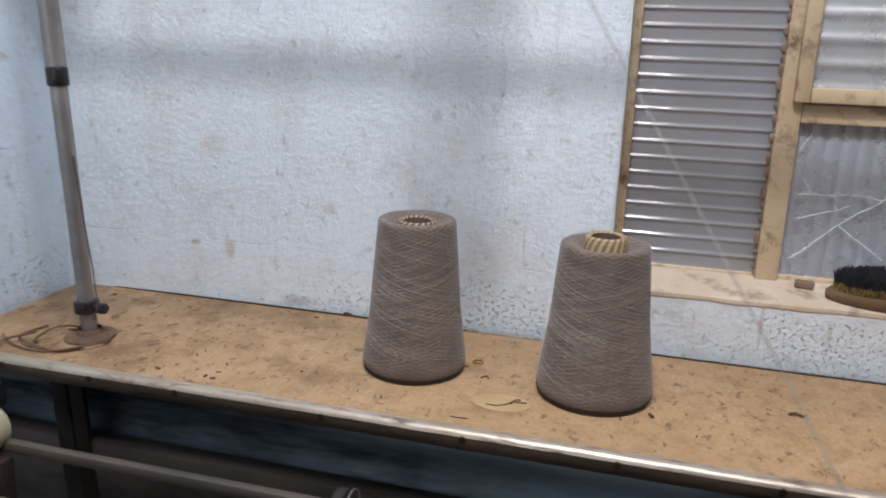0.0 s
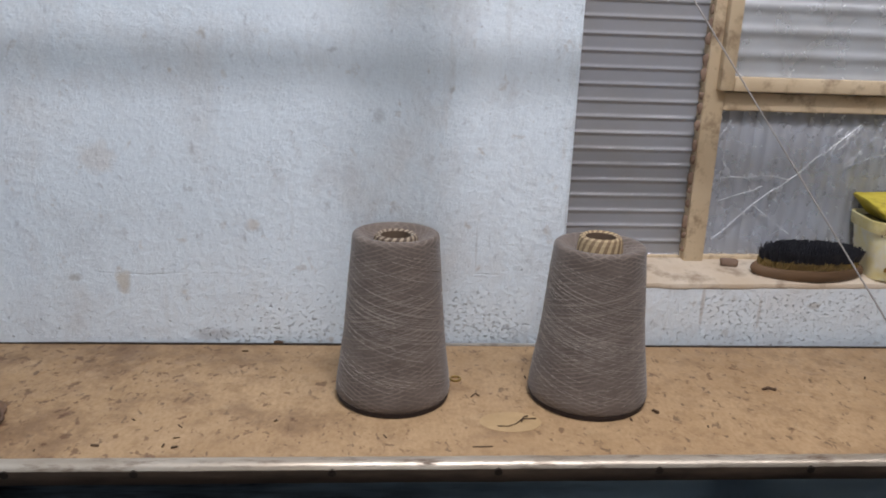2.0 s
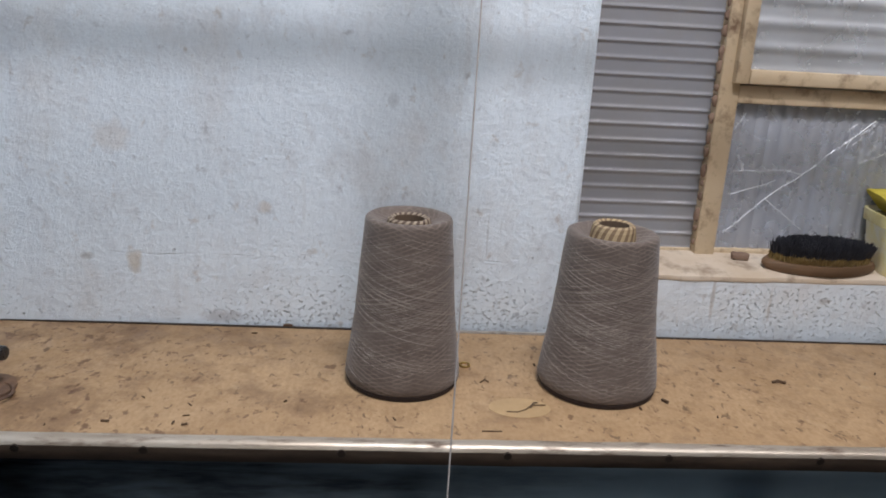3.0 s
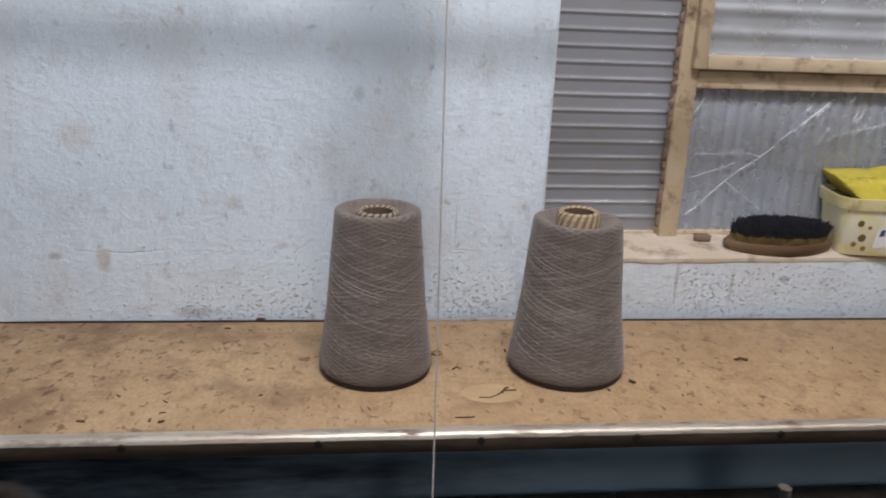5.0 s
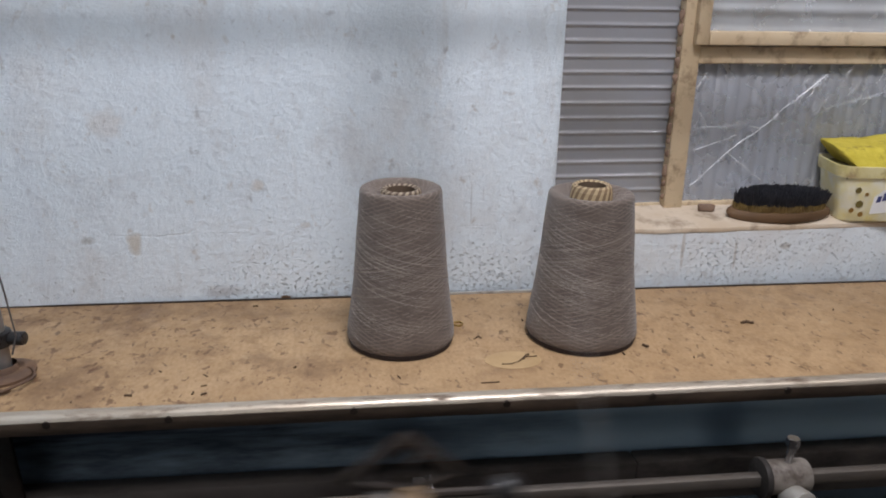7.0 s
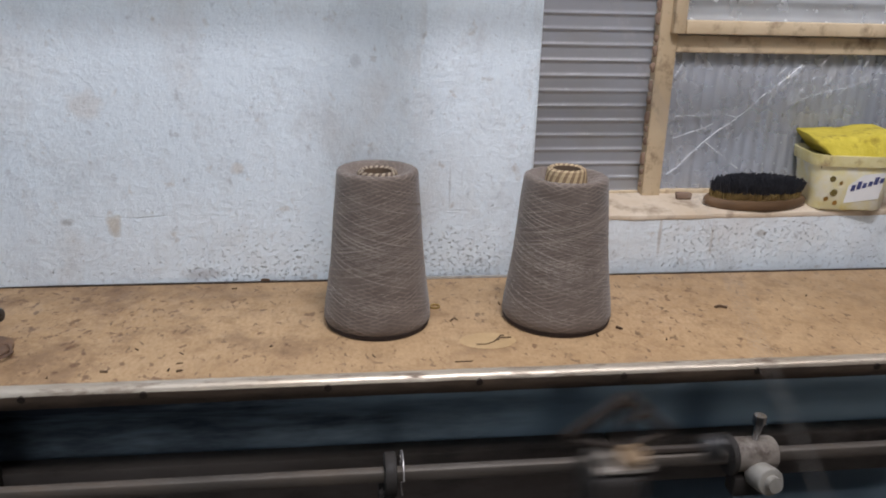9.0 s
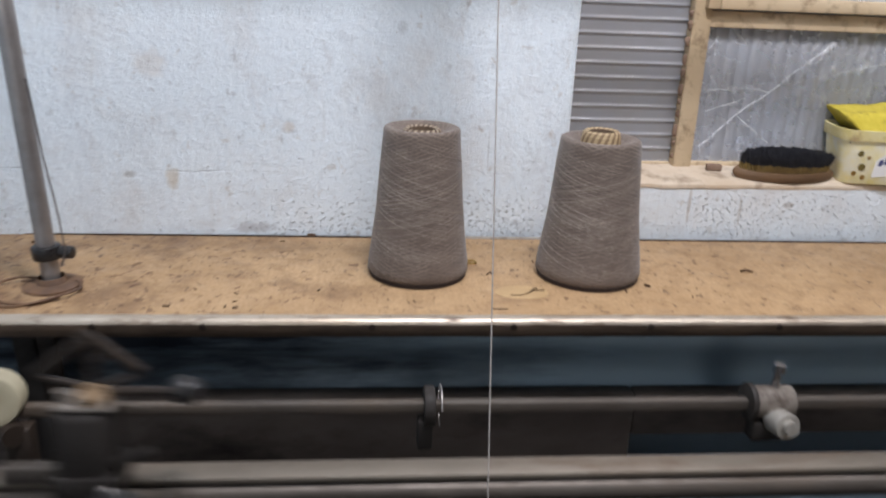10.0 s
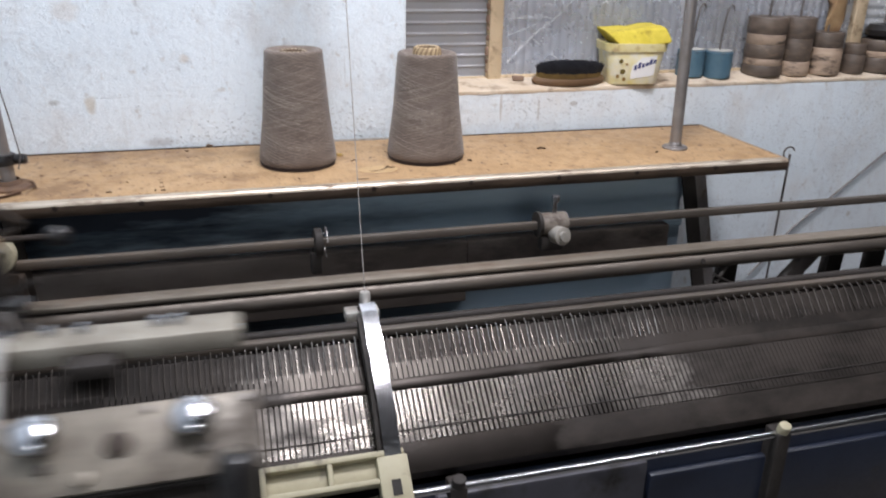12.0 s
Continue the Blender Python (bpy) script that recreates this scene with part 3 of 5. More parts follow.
def ribbed_pane(x0, x1, z0, z1, y, pitch, amp, vertical, thick=0.004, ridge=0):
    """A sheet of ribbed glass: both faces follow the ribs."""
    bm = bmesh.new()
    per = 28 if ridge else 8
    a0, a1 = (x0, x1) if vertical else (z0, z1)
    n = max(2, int((a1 - a0) / pitch * per))
    rows = []
    for i in range(n + 1):
        u = a0 + (a1 - a0) * i / n
        d = amp * abs(math.sin(math.pi * (u - a0) / pitch)) - amp * 0.6
        if ridge:
            d = amp * abs(math.cos(math.pi * (u - a0) / pitch)) ** ridge
        ends = ((u, z0), (u, z1)) if vertical else ((x0, u), (x1, u))
        rows.append([bm.verts.new((px, y - d, pz)) for px, pz in ends] + [bm.verts.new((px, y + thick, pz)) for px, pz in ends])
    for p, q in zip(rows, rows[1:]):
        bm.faces.new((p[0], p[1], q[1], q[0]))
        bm.faces.new((p[3], p[2], q[2], q[3]))
        bm.faces.new((p[0], q[0], q[2], p[2]))
        bm.faces.new((p[1], p[3], q[3], q[1]))
    bm.faces.new((rows[0][0], rows[0][2], rows[0][3], rows[0][1]))
    bm.faces.new((rows[-1][0], rows[-1][1], rows[-1][3], rows[-1][2]))
    bmesh.ops.recalc_face_normals(bm, faces=bm.faces)
    return bm


def crack_line(points, w=0.0016):
    """A pale line that paints a crack's glint over the glass."""
    bits = []
    for (xa, za), (xb, zb) in zip(points, points[1:]):
        n = 4
        pts = []
        for i in range(n + 1):
            f = i / n
            j = min(0.0036, 0.05 * math.hypot(xb - xa, zb - za)) * noise.noise(Vector((xa * 90 + i * 1.7, zb * 70, 1)))
            pts.append((xa + (xb - xa) * f + j, 0.0788, za + (zb - za) * f - j))
        bits.append(tube_along(pts, w * 0.45, 4))
    return joined(*bits)


def build_window():
    win = thing("window_1", "cream painted steel window with ribbed glass, lower pane cracked", "window", kind="structure")
    y0, y1 = 0.070, 0.105
    b = SILL_Z + 0.012
    spec = [
        ("frame_stile", WX0, WX0 + 0.016, y0, y1, b, WTOP),
        ("mullion", 0.470, 0.500, y0, y1, b, WTOP),
        ("frame_rail", 0.500, 1.405, y0 + 0.002, y1, 1.416, 1.441),
        ("mullion", 1.405, 1.437, y0, y1, b, WTOP),
        ("frame_rail", 1.437, WX1, y0 + 0.002, y1, 1.416, 1.441),
        ("frame_rail", WX0 + 0.016, 0.470, y0 + 0.012, y1, b, b + 0.008),
        ("frame_rail", 0.500, 1.405, y0 + 0.008, y1, b, b + 0.010),
        ("frame_rail", 1.437, WX1, y0 + 0.008, y1, b, b + 0.010),
    ]
    for nm, xa, xb, ya, yb, za, zb in spec:
        bm = box(xa, xb, ya, yb, za, zb, 0.0025)
        part(nm, bm, FRAME, win)
    sash = part("sash", joined(
        box(0.486, 0.506, 0.058, 0.082, 1.4435, WTOP, 0.003), box(0.506, 1.385, 0.058, 0.082, 1.4435, 1.4635, 0.003),
        box(1.385, 1.402, 0.058, 0.082, 1.4435, WTOP, 0.003)), FRAME, win, "hinged cream sash, slightly ajar line below")
    part("pane", ribbed_pane(WX0 + 0.014, 0.472, b + 0.006, WTOP, 0.089, 0.0225, 0.0026, False, ridge=14), GLASS, win, "ribbed glass with ridges running across")
    part("pane", ribbed_pane(0.498, 1.407, b + 0.006, 1.418, 0.086, 0.0205, 0.0026, True), GLASS_DULL, win, "cracked ribbed glass with upright ridges")
    part("pane", ribbed_pane(0.504, 1.388, 1.461, WTOP, 0.072, 0.032, 0.0034, False, ridge=4), GLASS_PALE, sash)
    part("pane", ribbed_pane(1.435, WX1, b + 0.006, 1.418, 0.086, 0.0225, 0.0036, False), GLASS_PALE, win)
    part("pane", ribbed_pane(1.435, WX1, 1.439, WTOP, 0.086, 0.0225, 0.0036, False), GLASS_PALE, win)
    cracks = [
        [(0.513, 1.228), (0.567, 1.279), (0.617, 1.318), (0.663, 1.356), (0.714, 1.400)],
        [(0.511, 1.285), (0.554, 1.298), (0.579, 1.308)], [(0.570, 1.279), (0.631, 1.236)],
        [(0.512, 1.319), (0.596, 1.323), (0.617, 1.318)], [(0.506, 1.381), (0.519, 1.402)],
        [(0.515, 1.343), (0.528, 1.322)], [(0.700, 1.338), (0.738, 1.352), (0.848, 1.379)],
    ]
    # random short pale strokes, painting the broken glass's sparkle
    rnd = random.Random(21)
    for k in range(30):
        u, v = rnd.uniform(0.66, 0.87), rnd.uniform(0.0, 1.0)
        w = 1.335 + (u - 0.66) * 0.12 + v * 0.055
        n, a = rnd.uniform(0.006, 0.022), rnd.uniform(0.6, 1.15)
        cracks.append([(u, w), (u + n * math.cos(a), min(1.411, w + n * math.sin(a)))])
    for i, c in enumerate(cracks):
        part("crack", crack_line(c, 0.0014 if i == 0 else 0.0012 if i < 7 else 0.0008), CRACK, win, "bright jagged crack in the glass" if i == 0 else "")
    # old putty blobs along the mullion
    rnd = random.Random(4)
    z = b + 0.02
    while z < 1.75:
        r = rnd.uniform(0.003, 0.0055)
        bm = bmesh.new()
        bmesh.ops.create_icosphere(bm, subdivisions=2, radius=r)
        bmesh.ops.scale(bm, vec=(1.0, 0.7, rnd.uniform(1.3, 2.2)), verts=bm.verts)
        rough_up(bm, 0.002, 150, z * 10)
        bmesh.ops.translate(bm, vec=(0.4685, 0.076, z), verts=bm.verts)
        part("putty", bm, PUTTY, win)
        z += rnd.uniform(0.015, 0.03)
    part("putty", rough_up(box(WX0 - 0.002, WX0 + 0.004, 0.0005, 0.07, b, WTOP, 0.0008), 0.001, 80), WALL, win, "blue wall paint run along the reveal")
    return win


build_window()

# ---- the yarn shelf and posts ----
MACH = pose(0, 0, 0, 0, 0, -1.5)      # the machine stands a little askew to the wall
FRONT = -0.303


def build_shelf():
    t = thing("yarn_shelf", "worn flaxboard yarn shelf with a metal front edge on iron legs", "shelf", MACH)
    board = box(-0.585, 0.935, FRONT + 0.006, -0.012, SHELF - 0.019, SHELF, 0.001)
    part("board", board, BOARD, t, "tan flaxboard with dark fibres and oil stains")
    # one edge strip in two tones: lit top, lower face painted as shaded
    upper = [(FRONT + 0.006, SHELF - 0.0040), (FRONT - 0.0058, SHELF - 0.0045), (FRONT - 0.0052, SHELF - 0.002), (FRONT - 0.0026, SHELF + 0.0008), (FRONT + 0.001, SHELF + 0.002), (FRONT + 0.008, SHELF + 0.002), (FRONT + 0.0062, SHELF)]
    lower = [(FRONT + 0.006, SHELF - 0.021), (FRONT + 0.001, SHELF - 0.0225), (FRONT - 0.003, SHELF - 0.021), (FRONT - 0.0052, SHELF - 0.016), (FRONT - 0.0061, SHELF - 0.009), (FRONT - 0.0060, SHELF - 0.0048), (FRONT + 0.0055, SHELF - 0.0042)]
    for nm, prof, mt, lab in (("edge_trim", upper, TRIM, "rounded worn edge strip in the lit tone"), ("edge_lip", lower, LIP, "rust nicked lower face of the edge, shade painted in")):
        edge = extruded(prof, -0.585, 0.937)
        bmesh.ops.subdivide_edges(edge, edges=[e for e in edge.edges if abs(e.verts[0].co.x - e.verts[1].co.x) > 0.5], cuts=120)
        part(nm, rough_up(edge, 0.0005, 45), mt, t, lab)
    part("end_trim", rough_up(box(0.9345, 0.9395, FRONT, -0.012, SHELF - 0.02, SHELF + 0.0015, 0.0012), 0.0008, 40), TRIM, t)
    # pale part standing in for the sliver of light behind the board
    part("light_sliver", box(0.075, 0.30, -0.0135, -0.0095, SHELF - 0.002, SHELF + 0.0035, 0.0008), PAD, t, "thin pale strip painting a sliver of light at the wall")
    # dark strips paint the shade in the gap, with grime
    for xa, xb in ((-0.585, 0.0745), (0.3005, 0.935)):
        part("gap_shade_strip", rough_up(box(xa, xb, -0.0135, -0.0095, SHELF - 0.002, SHELF + 0.0016, 0.0005), 0.0006, 60), LOOP, t, "dark strip for grime and the gap's shade at the wall")
    # nail heads in the edge
    for x in (-0.46, -0.33, -0.21, -0.02, 0.145, 0.31, 0.47, 0.62, 0.78):
        part("nail", rod((x, FRONT - 0.004, SHELF - 0.007), (x, FRONT - 0.0072, SHELF - 0.0075), 0.0042, 8), LOOP, t)
    # raking iron legs
    for x, lean in ((-0.43, -3), (0.768, -14)):
        part("leg", box(-0.018, 0.008, -0.004, 0.004, -0.55, 0.0, 0.001, m=pose(x, -0.245, SHELF - 0.020, 0, lean, 0)), DARK, t, "black flat iron leg")
        part("leg", box(0.0085, 0.032, -0.002, 0.004, -0.55, 0.0, 0.001, m=pose(x, -0.245, SHELF - 0.020, 0, lean, 0)), LOOP if x < 0 else POST, t, "dark leg strip" if x < 0 else "bare grey iron leg strip")
    # hook and hanging rod at the free end
    hook = [(0.948 + 0.012 * math.cos(a), FRONT + 0.01, SHELF + 0.008 + 0.012 * math.sin(a)) for a in [radians(20 + 20 * k) for k in range(12)]]
    part("wire_hook", tube_along(hook, 0.0015), IRON, t)
    part("hanging_rod", rod((0.955, FRONT + 0.015, SHELF + 0.004), (0.955, FRONT + 0.018, 0.62), 0.0022, 8), IRON, t, "thin iron rod hanging from the shelf end")
    # things trodden into the surface
    part("worn_patch", lathe([(0, 0), (0.030, 0.0), (0.030, 0.0004), (0, 0.0005)], 28, pose(0.170, -0.222, SHELF) @ Matrix.Diagonal((1.15, 0.75, 1, 1))), surface(
        "pale_resin_patch", (0.46, 0.31, 0.155), (0.40, 0.265, 0.13), 40, 0.5, grain=200), t, "pale oval worn patch")
    return t


build_shelf()


def post(name, x, y, height, label, dark, lean):
    t = thing(name, label, "post", MACH @ pose(x, y, SHELF, 0, lean, 0))
    part("tube", rod((0, 0, 0.002), (0, 0, height), 0.0108, 20), POST, t)
    wide = Matrix.Diagonal((1, 1, 1, 1)) if dark else Matrix.Diagonal((0.72, 0.72, 1, 1))
    part("flange", lathe([(0, 0), (0.034, 0), (0.034, 0.003), (0.030, 0.005), (0.0175, 0.006), (0.0165, 0.012), (0.0155, 0.013)], 28, wide), RUST if dark else POST, t,
         "rusty round floor flange" if dark else "grey round flange")
    return t


_pl = post("stand_post", -0.408, -0.207, 0.95, "grey steel yarn stand post on a rusty flange", True, -2.2)
part("collar", rod((0, 0, 0.036), (0, 0, 0.053), 0.017, 16, bevel=0.002), BAKELITE, _pl, "black clamp collar")
part("knob", rod((0.012, 0, 0.044), (0.032, -0.004, 0.044), 0.008, 10, bevel=0.002), BAKELITE, _pl)
part("collar", rod((0, 0, 0.338), (0, 0, 0.362), 0.0135, 16, bevel=0.002), BAKELITE, _pl, "black tape ring")
part("sleeve", rod((0, 0, 0.362), (0, 0, 0.95), 0.0128, 20), POST, _pl)
part("wire", tube_along([(0.012, -0.004, 0.25), (0.016, -0.004, 0.16), (0.022, -0.006, 0.10), (0.026, -0.01, 0.05), (0.02, -0.014, 0.03)], 0.0011), IRON, _pl)
_pr = post("stand_post", 0.768, -0.187, 0.95, "bare grey steel yarn stand post on the shelf", False, -1.2)

_bar = thing("guide_bar", "flat painted yarn guide bar carried by the two posts", "guide bar")
part("bar", box(-0.47, 0.83, -0.222, -0.214, SHELF + 0.717, SHELF + 0.737, 0.002), POST, _bar)
for _x, _y in ((-0.408, -0.207), (0.768, -0.2)):
    part("clip", box(_x - 0.02, _x + 0.02, -0.235, -0.172, SHELF + 0.708, SHELF + 0.742, 0.003), DARK, _bar)
# added out of view to throw the soft upright shadow on the wall
part("shadow_plate", box(0.060, 0.112, -0.2255, -0.2225, SHELF + 0.50, SHELF + 0.89, 0.0008), DARK, _bar, "unseen plate that casts the wall's upright shadow")
part("guide_eye", tube_along([(0.09 + 0.008 * math.cos(a), -0.235, SHELF + 0.69 + 0.008 * math.sin(a)) for a in [radians(30 * k) for k in range(12)]], 0.0014, closed=True), IRON, _bar)


# ---- yarn cones ----
def build_cone(name, x, y, turn, tilt, r0, r1, h, sunk, stripes):
    t = thing(name, "cone of taupe yarn on a striped paper tube, on the shelf", "yarn cone", pose(x, y, SHELF, tilt[0], tilt[1], turn), "yarn cones on the shelf")
    prof = [(0.020, 0.006), (r0 - 0.002, 0.0065), (r0, 0.010)]
    for k in range(1, 24):
        f = k / 24
        r = r0 + (r1 - r0) * f - 0.0016 * math.sin(3.1416 * f) + 0.0004 * math.sin(f * 9 + turn)
        prof.append((r, 0.012 + (h - 0.020) * f))
    prof += [(r1 - 0.0002, h - 0.004), (r1 - 0.0012, h - 0.0012), (r1 - 0.004, h + 0.0006), (r1 - 0.009, h), (0.034, h - 0.004), (0.027, h - 0.008), (0.019, h - 0.010)]
    body = lathe(prof, 72)
    part("wound_yarn", body, YARN, t, "taupe yarn wound crosswise")
    # outer threads, laid in crossing helices
    rnd = random.Random(int(turn * 7) + 3)
    runs = []
    for k in range(64):
        up = 1 if k % 2 else -1
        a0 = rnd.uniform(0, 6.283)
        za, zb = rnd.uniform(0.014, 0.10), rnd.uniform(0.11, h - 0.010)
        turns = (zb - za) * rnd.uniform(9, 13)
        n = int(turns * 26) + 4
        pts = []
        for i in range(n + 1):
            f = i / n
            z = za + (zb - za) * f
            g = min(1, max(0, (z - 0.012) / (h - 0.020)))
            r = r0 + (r1 - r0) * g - 0.0016 * math.sin(3.1416 * g) + 0.0004 * math.sin(g * 9 + turn) + 0.0001
            a = a0 + up * turns * 6.283 * f
            pts.append((r * math.cos(a), r * math.sin(a), z))
        runs.append(tube_along(pts, 0.00036, 3))
    part("loose_thread", joined(*runs), THREAD, t, "single threads crossing over the winding")
    part("foot_rim", lathe([(0, 0), (r0 - 0.005, 0), (r0 - 0.0025, 0.001), (r0 - 0.0008, 0.0068), (r0 - 0.01, 0.007)], 60), BLACK_CARD, t, "dark foot of the cone")
    # striped paper tube standing out of the top
    bm = bmesh.new()
    seg = 36
    rings = []
    q = h - sunk
    for j, (r, z) in enumerate([(0.0262, q - 0.012), (0.0256, q - 0.002), (0.0249, q + 0.005), (0.0236, q + 0.0098), (0.0208, q + 0.0120), (0.0168, q + 0.0102), (0.0145, q - 0.05)]):
        rings.append([bm.verts.new((r * math.cos(6.2832 * (i + 0.55 * j) / seg), r * math.sin(6.2832 * (i + 0.55 * j) / seg), z)) for i in range(seg)])
    for a, b in zip(rings, rings[1:]):
        for i in range(seg):
            f = bm.faces.new((a[i], a[(i + 1) % seg], b[(i + 1) % seg], b[i]))
            f.material_index = 2 if b is rings[-1] else i % 2
    bm.faces.new(rings[-1]).material_index = 2
    bmesh.ops.recalc_face_normals(bm, faces=bm.faces)
    part("paper_tube", bm, [*stripes, TUBE_DARK], t, "tan and brown striped paper tube", smooth=False)
    return t


build_cone("yarn_cone", 0.037, -0.153, 20, (0, 0), 0.0665, 0.0490, 0.196, 0.013, (TUBE_GREY, TUBE_BROWN))
build_cone("yarn_cone", 0.267, -0.163, 145, (0, 0), 0.0700, 0.0520, 0.188, 0.002, (TUBE_PALE, TUBE_TAN))

# ---- litter on the shelf ----
_ring = thing("brass_ring", "small brass ring lying on the shelf", "ring", pose(0.115, -0.119, SHELF + 0.0014))
part("ring", tube_along([(0.0062 * math.cos(radians(30 * k)), 0.0062 * math.sin(radians(30 * k)), 0) for k in range(12)], 0.0014, closed=True), BRASS, _ring)


def litter(points, r, name="fibre_scrap", label="dark curled fibre scrap on the shelf"):
    return tagged(part(name, tube_along([(x, y, SHELF + r * 0.8 + z) for x, y, z in points], r, 5), DEBRIS), label, "scrap")


litter([(0.148, -0.236, 0), (0.160, -0.237, 0), (0.170, -0.231, 0), (0.178, -0.224, 0.002), (0.184, -0.221, 0), (0.194, -0.222, 0.001)], 0.0008)
litter([(0.176, -0.229, 0.001), (0.180, -0.221, 0.003), (0.186, -0.216, 0.001)], 0.0008)
litter([(0.492, -0.157, 0), (0.500, -0.155, 0.001), (0.508, -0.160, 0)], 0.0018)
litter([(-0.116, -0.006, 0), (-0.110, -0.006, 0.001), (-0.104, -0.007, 0)], 0.0022)
litter([(0.334, -0.206, 0), (0.338, -0.214, 0.001)], 0.0018)
litter([(0.128, -0.166, 0), (0.134, -0.160, 0.001), (0.138, -0.164, 0)], 0.0009)
litter([(-0.19, -0.27, 0), (-0.184, -0.268, 0.0005)], 0.0012)
litter([(-0.27, -0.262, 0), (-0.262, -0.264, 0.0005)], 0.0013)
litter([(0.115, -0.278, 0), (0.128, -0.279, 0.0005), (0.136, -0.278, 0)], 0.0007)
_rnd = random.Random(11)
for _k in range(26):
    _x, _y, _a, _l = _rnd.uniform(-0.55, 0.9), _rnd.uniform(-0.275, -0.03), _rnd.uniform(0, 3.1), _rnd.uniform(0.003, 0.008)
    litter([(_x, _y, 0), (_x + _l * math.cos(_a), _y + _l * math.sin(_a), 0)], _rnd.uniform(0.0006, 0.0013), "fibre_scrap", "tiny dark fibre scrap on the shelf")
# tangle of dark wire about the rusty post's foot
_wire = thing("wire_tangle", "rusty wire tangle round the post's flange", "wire", pose(-0.415, -0.205, SHELF))
for _k in range(4):
    _pts = [((0.04 + 0.012 * _k) * math.cos(a) - 0.012 * _k, (0.03 + 0.006 * _k) * math.sin(a) - 0.01, 0.004 + 0.003 * math.sin(3 * a + _k)) for a in [radians(18 * i + 70 * _k) for i in range(9 + _k)]]
    part("wire", tube_along(_pts, 0.0016), RUST, _wire)
_drip = [(-0.06, -0.02, 0.01), (-0.085, -0.05, 0.008), (-0.075, -0.088, 0.004), (-0.07, -0.104, -0.02), (-0.072, -0.106, -0.07)]
part("wire", tube_along(_drip, 0.0016), RUST, _wire)


# ---- things on the window sill ----
def sill_at(y):
    return SILL_Z + 0.0075 + 0.019 * (max(y, 0.0) / 0.16)


def build_brush():
    t = thing("shoe_brush", "oval wooden brush lying bristles up, black over tan bristles", "brush", pose(0.637, 0.028, sill_at(0.028) - 0.001, 7, 0, -2))
    a, b = 0.083, 0.030
    part("handle", lathe([(0, 0), (0.93, 0.0), (1.0, 0.006), (1.0, 0.011), (0.95, 0.0155), (0, 0.0155)], 40, Matrix.Diagonal((a, b, 1, 1))), BRUSH_WOOD, t, "dark oiled wooden brush back")
    rnd = random.Random(5)
    for nm, mt, z0, z1, k, lab in (("tan_bristles", BRISTLE_Y, 0.015, 0.031, 0.0, "grubby tan bristles"), ("black_bristles", BRISTLE, 0.025, 0.047, 0.4, "matted black bristles")):
        bm = bmesh.new()
        for i in range(2300):
            u, v = rnd.uniform(-1, 1), rnd.uniform(-1, 1)
            if u * u + v * v > 0.90:
                continue
            px, py = u * a * 0.94, v * b * 0.9
            top = z1 * rnd.uniform(0.92, 1.02) - 0.006 * (u * u + v * v)
            lx, ly = px * (1.0 + 0.06 * k) + rnd.uniform(-0.003, 0.003), py * 1.1 + rnd.uniform(-0.003, 0.003)
            w = rnd.uniform(0.0008, 0.0016)
            base = [bm.verts.new((px + w * math.cos(q), py + w * math.sin(q), z0)) for q in (0, 2.1, 4.2)]
            tip = [bm.verts.new((lx + 0.7 * w * math.cos(q), ly + 0.7 * w * math.sin(q), top)) for q in (0, 2.1, 4.2)]
            for q in range(3):
                bm.faces.new((base[q], base[(q + 1) % 3], tip[(q + 1) % 3], tip[q]))
            bm.faces.new(tip)
        part(nm, bm, mt, t, lab, smooth=False)
    return t


def rounded_ring(hx, hy, r, z, n=6):
    out = []
    for cx, cy, a0 in ((hx - r, hy - r, 0), (-hx + r, hy - r, 90), (-hx + r, -hy + r, 180), (hx - r, -hy + r, 270)):
        for k in range(n + 1):
            a = radians(a0 + 90 * k / n)
            out.append((cx + r * math.cos(a), cy + r * math.sin(a), z))
    return out


def loft(rings, cap0=True, cap1=True):
    bm = bmesh.new()
    vr = [[bm.verts.new(p) for p in ring] for ring in rings]
    n = len(vr[0])
    for a, b in zip(vr, vr[1:]):
        for i in range(n):
            bm.faces.new((a[i], a[(i + 1) % n], b[(i + 1) % n], b[i]))
    if cap0:
        bm.faces.new(vr[0][::-1])
    if cap1:
        bm.faces.new(vr[-1])
    bmesh.ops.recalc_face_normals(bm, faces=bm.faces)
    return bm


